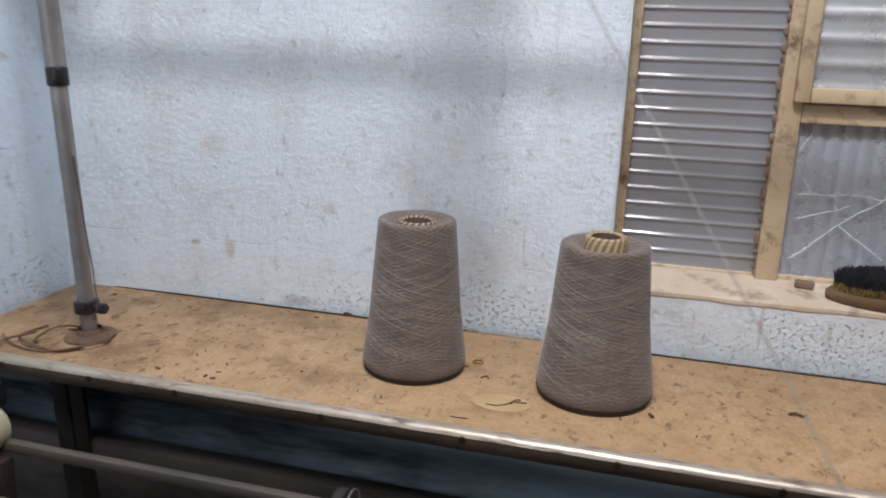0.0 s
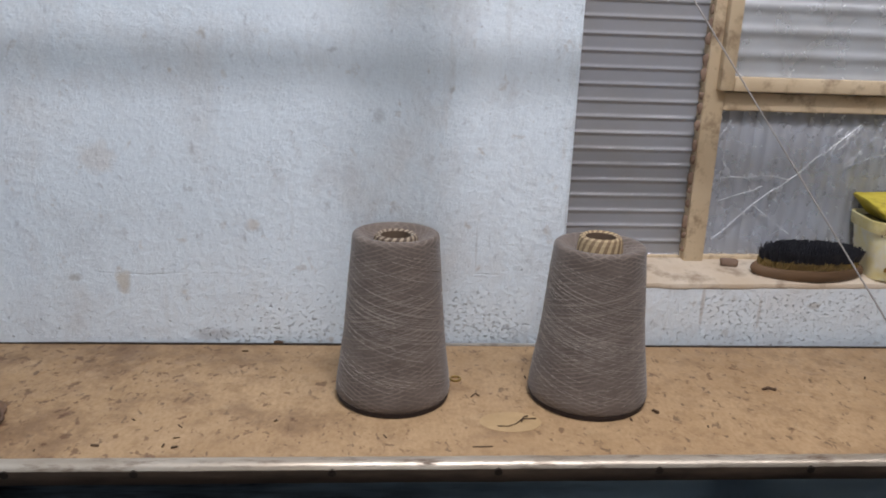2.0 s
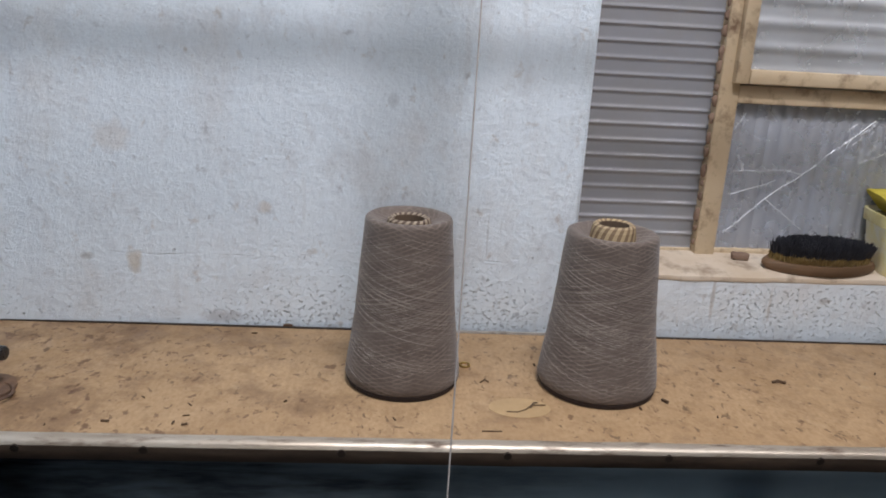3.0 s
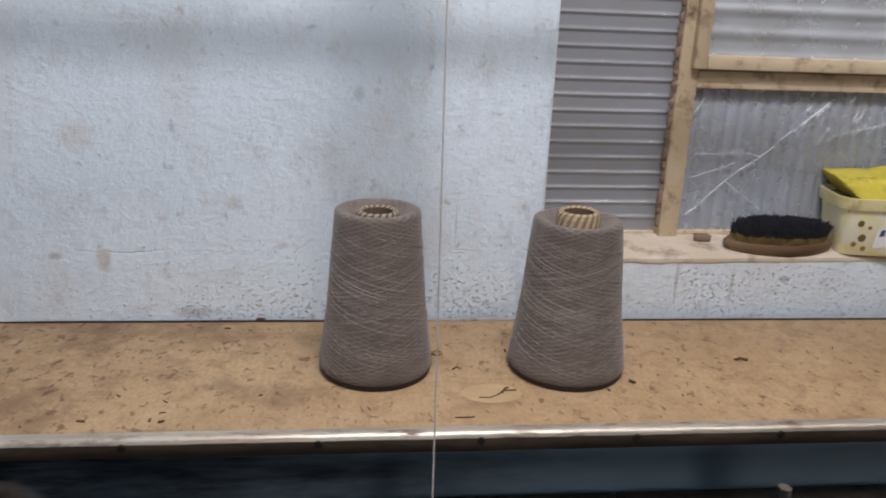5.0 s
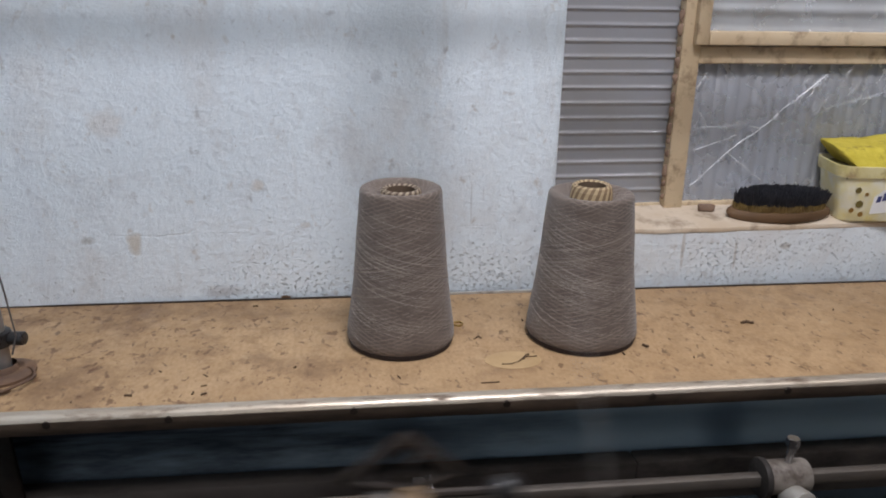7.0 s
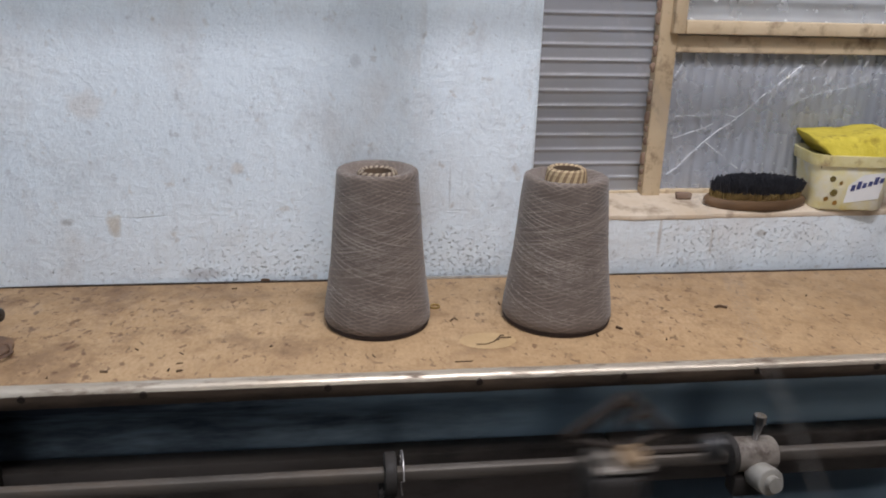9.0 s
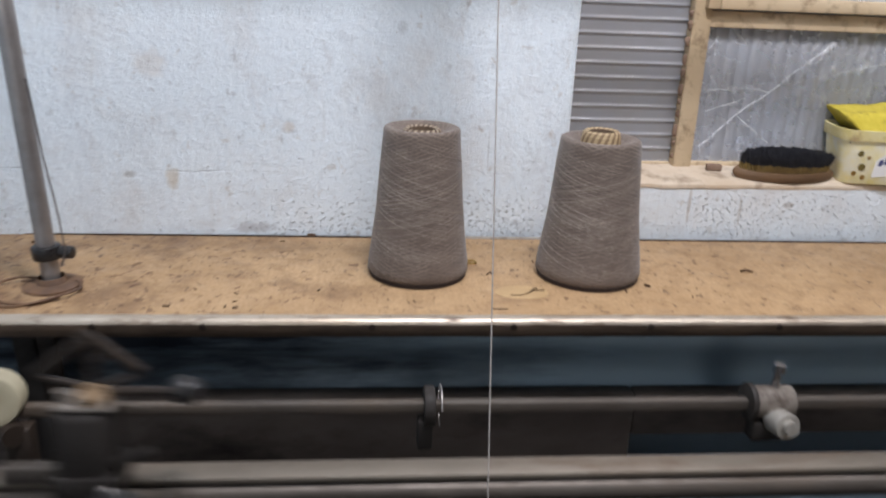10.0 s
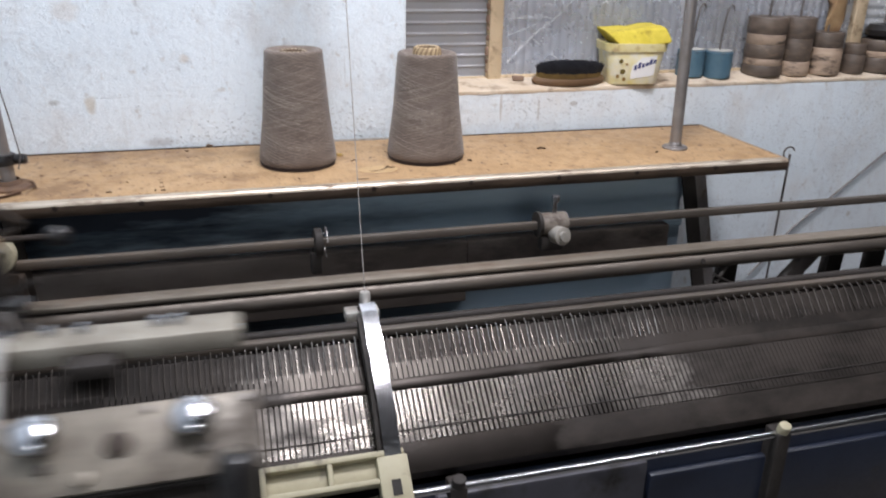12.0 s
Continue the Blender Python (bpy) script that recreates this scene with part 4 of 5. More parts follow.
def build_tub():
    t = thing("margarine_tub", "grubby yellow plastic margarine tub holding a folded cloth", "tub", pose(0.782, 0.030, sill_at(0.03) - 0.003, 0, 0, -9))
    rings = [rounded_ring(0.054, 0.037, 0.020, 0.0), rounded_ring(0.056, 0.039, 0.021, 0.003), rounded_ring(0.066, 0.047, 0.024, 0.080),
             rounded_ring(0.069, 0.050, 0.025, 0.081), rounded_ring(0.069, 0.050, 0.025, 0.086), rounded_ring(0.066, 0.047, 0.024, 0.086), rounded_ring(0.054, 0.037, 0.02, 0.004)]
    part("bowl", loft(rings), TUB, t, "yellow printed plastic bowl")
    part("rim", loft([rounded_ring(0.0682, 0.0492, 0.0245, 0.070), rounded_ring(0.0692, 0.0502, 0.0252, 0.0815), rounded_ring(0.0692, 0.0502, 0.0252, 0.0865), rounded_ring(0.0655, 0.0465, 0.0235, 0.0868)], False, False), TUB_RIM, t)
    # print: a pale panel with a slanting dark stroke for the trade mark, and spots
    def on_front(x, z, out=0.0006):
        return (x, -(0.039 + 0.008 * z / 0.08) - out, z)
    bm = bmesh.new()
    bm.faces.new([bm.verts.new(on_front(x, z)) for x, z in ((-0.012, 0.012), (0.040, 0.020), (0.043, 0.062), (0.010, 0.058), (-0.010, 0.040))])
    part("pale_panel", bm, TUB_LABEL, t, "white printed panel", smooth=False)
    for k in range(6):
        x, z = -0.006 + 0.0082 * k, 0.031 + 0.0028 * k
        hgt = (0.010, 0.013, 0.008, 0.008, 0.012, 0.008)[k]
        bm = bmesh.new()
        bm.faces.new([bm.verts.new(on_front(a, b, 0.001)) for a, b in ((x, z), (x + 0.0062, z + 0.001), (x + 0.0075, z + hgt + 0.001), (x + 0.0013, z + hgt))])
        part("print_bar", bm, TUB_BLUE, t, "dark blue print stroke" if k == 0 else "", smooth=False)
    for x, z, r in ((-0.030, 0.028, 0.006), (-0.036, 0.05, 0.005), (-0.025, 0.012, 0.004), (-0.040, 0.018, 0.004), (-0.022, 0.044, 0.003)):
        bm = bmesh.new()
        bm.faces.new([bm.verts.new(on_front(x + r * math.cos(a), z + r * math.sin(a), 0.0007)) for a in [radians(45 * q) for q in range(8)]])
        part("print_spot", bm, BRASS if r < 0.005 else CLOTH_DARK, t, smooth=False)
    return t


def build_cloth():
    t = thing("folded_cloth", "bright yellow folded sponge cloth sitting in the tub", "cloth", pose(0.785, 0.030, sill_at(0.03) + 0.078, 2, -7, -9))
    bm = box(-0.068, 0.070, -0.052, 0.046, 0.0, 0.034, 0.006, 3)
    bmesh.ops.subdivide_edges(bm, edges=[e for e in bm.edges if e.calc_length() > 0.03], cuts=8, use_grid_fill=True)
    for v in bm.verts:
        u = v.co.z / 0.034
        v.co.x += 0.030 * (1 - u) * max(0.0, -v.co.x / 0.068) - 0.010 * u * (v.co.x > 0.05)      # the fold overhangs at one end
        v.co.y += 0.016 * u * (v.co.y < 0)                                    # and the front slopes back
        v.co.z += 0.004 * max(0.0, -v.co.x / 0.068) * u
    part("upper_fold", rough_up(bm, 0.003, 30), CLOTH, t, "yellow cloth fold")
    # lower fold coloured dark to stand for the shade under the cloth
    low = box(-0.062, 0.062, -0.043, 0.043, -0.014, 0.004, 0.006, 3)
    part("lower_fold", rough_up(low, 0.003, 30), CLOTH_DARK, t, "cloth underside painted dark for its shade")
    return t


def build_hook_weight(x, y, turn):
    t = thing("hook_weight", "blue-grey painted drum weight with an iron wire hook", "weight", pose(x, y, sill_at(y) - 0.001, 0, 0, turn), "hook weights on the sill")
    part("drum", lathe([(0, 0), (0.0285, 0), (0.0303, 0.002), (0.0303, 0.057), (0.0285, 0.059), (0, 0.0595)], 28), TIN_BLUE, t)
    part("cap", lathe([(0, 0.0598), (0.0265, 0.0596), (0.0270, 0.0608), (0, 0.0614)], 24), TUB_GREY, t, "pale top of the weight")
    pts = [(0, 0, 0.060), (0.002, 0, 0.10), (0.008, 0, 0.137), (0.012, 0, 0.150), (0.018, 0, 0.157), (0.025, 0, 0.155), (0.028, 0, 0.146), (0.027, 0, 0.138)]
    part("hook", tube_along(pts, 0.0021, 8), IRON, t, "bent iron hook")
    return t


def build_stack(x, y, r, layers, stem, turn):
    t = thing("comb_weight", "brown stacked disc weight on an iron stem, banded with tan paper", "weight", pose(x, y, sill_at(y) - 0.001, 0, 0, turn), "stacked weights on the sill")
    z = 0.0
    for k, (hh, pale) in enumerate(layers):
        rr = r * (1 - 0.03 * (k % 2))
        part("disc", lathe([(0, z), (rr - 0.001, z), (rr, z + 0.002), (rr, z + hh - 0.002), (rr - 0.001, z + hh - 0.0002), (0, z + hh - 0.0002)], 26), WEIGHT_PALE if pale else WEIGHT, t, "tan banded disc" if pale else "")
        z += hh
    part("stem", rod((0, 0, z - 0.002), (0.004, 0, z + stem), 0.0028, 8), IRON, t)
    return t


build_brush()
build_tub()
build_cloth()
build_hook_weight(0.950, 0.052, 15)
build_hook_weight(1.010, 0.034, 10)
build_stack(1.139, 0.046, 0.044, ((0.024, False), (0.016, True), (0.030, False), (0.024, True), (0.036, False)), 0.09, 0)
build_stack(1.221, 0.041, 0.037, ((0.032, True), (0.052, False), (0.046, False)), 0.09, 40)
build_stack(1.305, 0.040, 0.040, ((0.062, True), (0.034, False)), 0.06, 70)
build_stack(1.389, 0.034, 0.026, ((0.045, False), (0.024, False)), 0.0, 10)
build_stack(1.471, 0.045, 0.042, ((0.034, False), (0.016, True), (0.026, False)), 0.10, 20)
_cap = thing("black_knob", "black ball knob on the weights", "knob", pose(1.471, 0.045, sill_at(0.045) + 0.0748))
part("ball", lathe([(0, 0), (0.020, 0.0), (0.038, 0.010), (0.040, 0.022), (0.030, 0.034), (0, 0.038)], 24), BAKELITE, _cap)
_rag = loft([[(0.026 * s * math.cos(a) + 0.008 * z * 30 * 0.1, 0.012 * s * math.sin(a), z) for a in [radians(30 * q) for q in range(12)]] for z, s in ((0.0, 0.6), (0.03, 0.75), (0.06, 1.0), (0.09, 0.8), (0.12, 1.1), (0.15, 0.7), (0.17, 0.3))])
tagged(part("dry_rag", rough_up(_rag, 0.02, 35, 2.0), RAG, m=pose(1.317, 0.045, sill_at(0.045) + 0.094, 0, 8, 0)), "crumpled brown rag resting on the weights", "rag")
_scrap = box(-0.012, 0.012, -0.006, 0.006, 0, 0.010, 0.002)
tagged(part("putty_lump", rough_up(_scrap, 0.003, 120), PUTTY, m=pose(0.532, 0.055, sill_at(0.055) - 0.001)), "small dark lump of putty on the sill", "scrap")

# cable along the wall, low at the free end
_pipe = thing("wall_cable", "grey cable slung along the wall", "cable")
part("cable", tube_along([(1.16, -0.008, 0.70), (1.27, -0.008, 0.82), (1.38, -0.008, 0.90), (1.506, -0.008, 0.995), (1.7, -0.008, 1.08), (1.9, -0.006, 1.10)], 0.0024, 8), POST, _pipe)

# ---- the knitting machine ----
TH = radians(38)
AY, AZ = -0.656, 1.003        # ridge of the front needle bed
VIEW_SCALE = 0.88                   # front works scaled about the camera's eye point to fit its view
WORKS = pose(0, -0.1824, 0.1758) @ Matrix.Diagonal((1, VIEW_SCALE, VIEW_SCALE, 1))


def bed(s, h):
    """y, z of a place s down the front bed and h above it."""
    return AY - s * math.cos(TH) - h * math.sin(TH), AZ - s * math.sin(TH) + h * math.cos(TH)


machine = thing("knitting_machine", "old flat knitting machine with oily steel needle beds, dark frame", "knitting machine", MACH)
X0, X1 = -0.575, 1.30


def bed_block(s0, s1, h0, h1, x0=X0, x1=X1):
    return extruded([bed(s0, h0), bed(s1, h0), bed(s1, h1), bed(s0, h1)], x0, x1)


part("bed_plate", bed_block(-0.004, 0.168, -0.030, -0.004), BED, machine, "dark oily sloping needle bed")
part("ridge_bar", extruded([bed(0.0515, -0.004), bed(0.052, 0.0014), bed(0.054, 0.0024), bed(0.064, 0.0024), bed(0.0665, 0.0014), bed(0.067, -0.004)], X0, X1), BED, machine, "worn steel strip holding the needles")
part("bed_front", extruded([bed(0.131, -0.004), bed(0.132, 0.001), bed(0.152, 0.0014), bed(0.168, -0.001), bed(0.172, -0.012), bed(0.167, -0.012), bed(0.16, -0.004)], X0, X1), BED, machine, "smooth oily lower edge of the bed")
# made-up filler that levels the end ribs so their gaps show less
part("rib_filler", bed_block(0.012, 0.131, -0.0038, 0.0001, 0.40, X1), BED, machine, "filler added between the ribs to mute their contrast")
part("rib_filler", bed_block(0.012, 0.131, -0.0038, -0.0004, X0, -0.24), BED, machine)
part("needle_wire", rod((X0, *bed(0.117, 0.0012)), (X1, *bed(0.117, 0.0012)), 0.0012, 6), DARK, machine)
part("back_bed", extruded([(AY + 0.012, AZ - 0.002), (AY + 0.02, AZ + 0.003), (AY + 0.13, AZ - 0.09), (AY + 0.12, AZ - 0.11), (AY + 0.012, AZ - 0.03)], X0, X1), BED, machine, "far sloping needle bed")
part("comb_bar", box(X0, X1, AY + 0.010, AY + 0.022, AZ + 0.001, AZ + 0.011, 0.002), RAIL, machine, "steel comb bar along the bed's ridge")
part("under_rail", rod((X0, -0.576, 0.986), (X1 + 0.1, -0.576, 0.986), 0.007, 10), DARK, machine, "dark thin guide rod")
part("stop_rail", box(X0, 1.52, -0.406, -0.394, 1.036, 1.050, 0.003), RAIL, machine, "flat steel stop rail")
part("flat_rail", box(X0, 1.52, -0.470, -0.440, 0.998, 1.0055, 0.002), FLAT, machine, "flat brown guide rail")
part("tube_rail", rod((X0, -0.462, 0.982), (1.52, -0.462, 0.982), 0.0138, 20), RAIL, machine, "round steel guide tube")
part("tube_hole", rod((0.664, -0.4745, 0.985), (0.664, -0.4765, 0.986), 0.0045, 12), DARK, machine, "drilled hole in the tube")
# back panel
prof = [(-0.205, 1.078), (-0.205, 1.056), (-0.212, 1.044), (-0.214, 1.024), (-0.204, 1.008), (-0.196, 0.996), (-0.198, 0.972), (-0.212, 0.956), (-0.212, 0.948), (-0.205, 0.943), (-0.205, 0.55), (-0.198, 0.55), (-0.192, 1.078)]
part("back_panel", extruded(prof, X0, 0.79), BLUE, machine, "grimy blue painted folded sheet panel, shade painted in at one end")
part("back_beam", joined(box(X0, 0.33, -0.245, -0.2145, 0.842, 0.962, 0.004), box(0.33, 0.745, -0.243, -0.2145, 0.900, 0.962, 0.004)), SMOKE, machine, "dark oily steel beam behind the rails")
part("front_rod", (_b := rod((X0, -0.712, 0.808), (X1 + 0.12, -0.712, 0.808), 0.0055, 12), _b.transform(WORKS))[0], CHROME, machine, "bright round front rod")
for _x in (-0.28, 0.143, 0.580, 1.12):
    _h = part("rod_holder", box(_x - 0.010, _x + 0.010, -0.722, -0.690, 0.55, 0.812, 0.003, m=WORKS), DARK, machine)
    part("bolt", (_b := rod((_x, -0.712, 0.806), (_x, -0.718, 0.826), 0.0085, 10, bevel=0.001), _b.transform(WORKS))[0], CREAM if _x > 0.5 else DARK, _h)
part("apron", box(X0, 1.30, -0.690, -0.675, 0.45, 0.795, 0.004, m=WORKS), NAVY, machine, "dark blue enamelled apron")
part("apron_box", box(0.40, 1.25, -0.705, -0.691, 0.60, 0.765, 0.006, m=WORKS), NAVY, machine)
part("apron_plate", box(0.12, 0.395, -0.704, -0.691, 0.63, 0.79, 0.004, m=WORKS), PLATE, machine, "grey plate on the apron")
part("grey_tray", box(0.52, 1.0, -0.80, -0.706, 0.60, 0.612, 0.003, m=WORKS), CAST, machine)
part("body", box(X0, 1.30, -0.725, -0.34, 0.38, 0.835, 0.006), DARK, machine, "black frame casting")
for _x in (-0.5, 1.15):
    part("stand_leg", box(_x - 0.03, _x + 0.03, -0.66, -0.60, 0, 0.38, 0.005), DARK, machine)
    part("stand_leg", box(_x - 0.03, _x + 0.03, -0.40, -0.34, 0, 0.38, 0.005), DARK, machine)

# brackets that carry the rails at the free end, and at the wall end
for _x, _lean in ((0.745, 0), (0.965, 4), (1.06, 0), (-0.56, 0)):
    part("rail_bracket", box(-0.017, 0.017, -0.010, 0.010, 0.86, 0.992, 0.003, m=pose(_x, -0.43, 0) @ pose(0, 0, 0.9, 0, _lean, 0) @ pose(0, 0, -0.9)), DARK, machine, "dark rail bracket")
part("rail_bracket", box(-0.014, 0.014, -0.008, 0.008, -0.065, 0.055, 0.003, m=pose(0.862, -0.462, 0.945, 0, 42, 0)), STEEL, machine, "slanting steel strut")
part("lower_bar", rod((0.70, -0.47, 0.928), (1.35, -0.47, 0.928), 0.006, 10), DARK, machine)
part("lower_bar", box(0.70, 1.30, -0.40, -0.33, 0.80, 0.86, 0.003), DARK, machine)
part("black_lever", joined(rod((0.69, -0.48, 0.945), (0.745, -0.45, 0.985), 0.004, 8), rod((0.685, -0.48, 0.96), (0.74, -0.46, 0.93), 0.004, 8)), DARK, machine)

# stops on the rail
_collar = part("stop_collar", rod((0.035, -0.40, 1.043), (0.047, -0.40, 1.043), 0.022, 20, bevel=0.002), DARK, machine, "dark round stop collar on the rail")
part("collar_tail", box(0.029, 0.045, -0.412, -0.388, 0.995, 1.030, 0.003), DARK, _collar)
part("spring_ring", tube_along([(0.053, -0.40 + 0.023 * math.cos(a), 1.043 + 0.023 * math.sin(a)) for a in [radians(24 * k - 100) for k in range(12)]], 0.0009), POST, _collar, "bright spring wire ring")
_clamp = part("stop_clamp", rod((0.400, -0.40, 1.045), (0.446, -0.40, 1.045), 0.018, 24, bevel=0.003), CLAMP, machine, "grey split clamp on the rail")
part("clamp_ear", rod((0.394, -0.40, 1.045), (0.4005, -0.40, 1.045), 0.021, 20, bevel=0.001), DARK, _clamp)
part("clamp_bolt", joined(rod((0.424, -0.40, 1.06), (0.424, -0.402, 1.084), 0.0040, 10), rod((0.424, -0.402, 1.082), (0.424, -0.402, 1.092), 0.0068, 6)), CHROME, _clamp, "bright clamp bolt")
part("wing_nut", joined(rod((0.424, -0.412, 1.030), (0.426, -0.438, 1.035), 0.0148, 18, bevel=0.002), rod((0.426, -0.437, 1.035), (0.4265, -0.446, 1.037), 0.008, 16)), ALU, _clamp, "pale round nut")
part("clamp_foot", box(0.400, 0.438, -0.415, -0.395, 1.002, 1.026, 0.003), DARK, _clamp)

# spool on its bracket by the wall end
_brk = part("spool_bracket", joined(box(-0.385, -0.360, -0.425, -0.405, 0.90, 1.035, 0.003), rod((-0.372, -0.43, 1.03), (-0.395, -0.405, 1.03), 0.012, 12), box(-0.43, -0.35, -0.47, -0.40, 0.885, 0.935, 0.006)), LOOP, machine, "brown-black iron spool bracket")
_spool = thing("spool", "ivory plastic spool on an iron bracket", "spool", MACH @ pose(-0.395, -0.405, 1.062, 82, 0, 8))
part("wheel", lathe([(0, -0.008), (0.024, -0.008), (0.028, -0.005), (0.028, 0.014), (0.026, 0.019), (0.019, 0.021), (0.010, 0.018), (0, 0.018)], 30), SPOOL, _spool)
part("hub", lathe([(0, 0.0183), (0.008, 0.0183), (0.007, 0.0235), (0.003, 0.0245), (0, 0.024)], 16), WEIGHT_PALE, _spool, "dark hub")


# ---- the carriage, which runs along the bed ----
def build_carriage():
    t = thing("carriage", "grey cast knitting carriage with chrome cam knobs and black grips", "carriage", MACH)
    sized = Matrix.Translation((-0.041, 0, 0)) @ WORKS @ Matrix.Diagonal((VIEW_SCALE, 1, 1, 1))

    def part(name, bm, mt, parent, label=""):
        bm.transform(sized)
        return whole_part(name, bm, mt, parent, label)

    def bed(s, h):
        return -0.55 - s * math.cos(TH) - h * math.sin(TH), 0.935 - s * math.sin(TH) + h * math.cos(TH)

    def block(x0, x1, s0, s1, h0, h1, bevel=0.003):
        return box(x0, x1, -s1, -s0, h0, h1, bevel, m=pose(0, -0.55, 0.935) @ Matrix.Rotation(TH, 4, "X"))
    fp = part("front_plate", block(0.095, 0.408, 0.047, 0.150, 0.020, 0.030), CAST, t, "grey cam plate over the near bed")
    part("skirt", block(0.10, 0.40, 0.145, 0.1535, 0.003, 0.0205, 0.001), DARK, t, "dark lower edge of the plate")
    part("skirt", block(0.10, 0.40, 0.0455, 0.052, 0.005, 0.0195, 0.001), DARK, t)
    for x, s in ((0.147, 0.080), (0.328, 0.080)):
        y, z = bed(s, 0.030)
        base = pose(x, y, z) @ Matrix.Rotation(TH - 0.10, 4, "X")
        k = part("cam_knob", lathe([(0, 0), (0.020, 0), (0.020, 0.012), (0.018, 0.014), (0, 0.014)], 24, base), NAVY, fp, "dark blue collar")
        part("knob_cap", lathe([(0.019, 0.0142), (0.0255, 0.0155), (0.0268, 0.0185), (0.0258, 0.0225), (0.0225, 0.0265), (0.0165, 0.0300), (0.009, 0.0318), (0, 0.0322)], 32, base), CHROME, k, "polished chrome domed cap")
        part("index_screw", rod(base @ Vector((0.01, -0.038, -0.001)), base @ Vector((0.01, -0.038, 0.006)), 0.006, 12), DARK, k)
    for x, s in ((0.20, 0.135), (0.36, 0.138)):
        y, z = bed(s, 0.030)
        y2, z2 = bed(s, 0.040)
        part("lug", rod((x, y, z), (x, y2, z2), 0.009, 12, bevel=0.002), CAST, fp)
    y, z = bed(0.098, 0.0302)
    y2, z2 = bed(0.098, 0.0345)
    part("oil_cup", rod((0.238, y, z), (0.238, y2, z2), 0.016, 20, bevel=0.002), LOOP, fp, "dark oil-soaked cup")
    for x in (0.108, 0.275, 0.392):
        y, z = bed(0.058, 0.0302)
        y2, z2 = bed(0.058, 0.0335)
        part("plate_screw", rod((x, y, z), (x, y2, z2), 0.0055, 12, bevel=0.001), STEEL, fp)
    # rear plate beyond the ridge
    rp = part("rear_plate", box(0.085, 0.392, -0.528, -0.470, 0.950, 0.979, 0.004), PLATE_PALE, t, "grey cam plate over the far bed")
    part("rear_skirt", box(0.09, 0.388, -0.5265, -0.480, 0.925, 0.9498, 0.002), DARK, t, "black rails under the far plate")
    for x in (0.10, 0.15, 0.19, 0.285, 0.31):
        part("rear_bolt", lathe([(0, 0), (0.009, 0), (0.009, 0.009), (0.006, 0.013), (0, 0.014)], 14, pose(x, -0.492, 0.9792)), CHROME, rp, "bright bolt head")
    part("dark_slot", box(0.175, 0.235, -0.565, -0.530, 0.945, 0.966, 0.004), DARK, t, "black feeder slot block")
    # broad tie over the ridge
    arch = [(-0.500, 0.962), (-0.512, 0.990), (-0.530, 1.000), (-0.556, 0.992), (-0.630, 0.934), (-0.640, 0.920), (-0.632, 0.912), (-0.552, 0.974), (-0.532, 0.984), (-0.520, 0.978), (-0.512, 0.958)]
    bm = extruded([(y, z) for y, z in arch], 0.072, 0.106)
    part("tie_arch", bm, PAD, t, "broad pale metal tie arched over the ridge")
    part("tie_side", extruded([(-0.47, 0.930), (-0.48, 1.000), (-0.545, 0.990), (-0.635, 0.915), (-0.66, 0.875), (-0.60, 0.905), (-0.55, 0.955)], 0.040, 0.0715), DARK, t, "black tie bracket")
    for y, z in ((-0.478, 1.008), (-0.498, 1.004)):
        part("tie_bolt", rod((0.068, y, z - 0.012), (0.066, y, z + 0.008), 0.010, 12, bevel=0.002), CHROME, t)
    part("black_knob", joined(rod((0.112, -0.47, 0.965), (0.112, -0.470, 1.012), 0.008, 10), lathe([(0, 0), (0.010, 0), (0.018, 0.006), (0.018, 0.013), (0.012, 0.016), (0, 0.016)], 18, pose(0.112, -0.47, 1.010))), BAKELITE, t, "black knob")
    # bare arm reaching forward to the grip rail
    def flat_arm(pts, thick):
        bm = bmesh.new()
        left, right = [], []
        for x0, x1, s, h in pts:
            y, z = bed(s, h)
            left.append((x0, y, z))
            right.append((x1, y, z))
        up = Vector((0, -math.sin(TH), math.cos(TH))) * thick
        la, ra = [bm.verts.new(p) for p in left], [bm.verts.new(p) for p in right]
        lb, rb = [bm.verts.new(Vector(p) - up) for p in left], [bm.verts.new(Vector(p) - up) for p in right]
        for i in range(len(pts) - 1):
            bm.faces.new((la[i], la[i + 1], ra[i + 1], ra[i]))
            bm.faces.new((lb[i], rb[i], rb[i + 1], lb[i + 1]))
            bm.faces.new((la[i], lb[i], lb[i + 1], la[i + 1]))
            bm.faces.new((ra[i], ra[i + 1], rb[i + 1], rb[i]))
        bm.faces.new((la[0], ra[0], rb[0], lb[0]))
        bm.faces.new((la[-1], lb[-1], rb[-1], ra[-1]))
        bmesh.ops.recalc_face_normals(bm, faces=bm.faces)
        bmesh.ops.bevel(bm, geom=[e for e in bm.edges if e.calc_length() > 0.011], offset=0.0025, segments=2, affect="EDGES")
        return bm
    part("grip_arm", flat_arm([(0.016, 0.026, 0.052, 0.020), (0.028, 0.046, 0.085, 0.026), (0.038, 0.062, 0.115, 0.030), (0.040, 0.068, 0.145, 0.034), (0.030, 0.074, 0.175, 0.036), (0.008, 0.100, 0.200, 0.036), (-0.025, 0.135, 0.212, 0.034)], 0.011), ALU, t, "bare aluminium arm widening to the grip rail")
    yb, zb = bed(0.222, 0.030)
    part("grip_rail", box(-0.09, 0.47, yb - 0.014, yb + 0.014, zb - 0.008, zb + 0.006, 0.004), ALU, t, "bare aluminium grip rail")
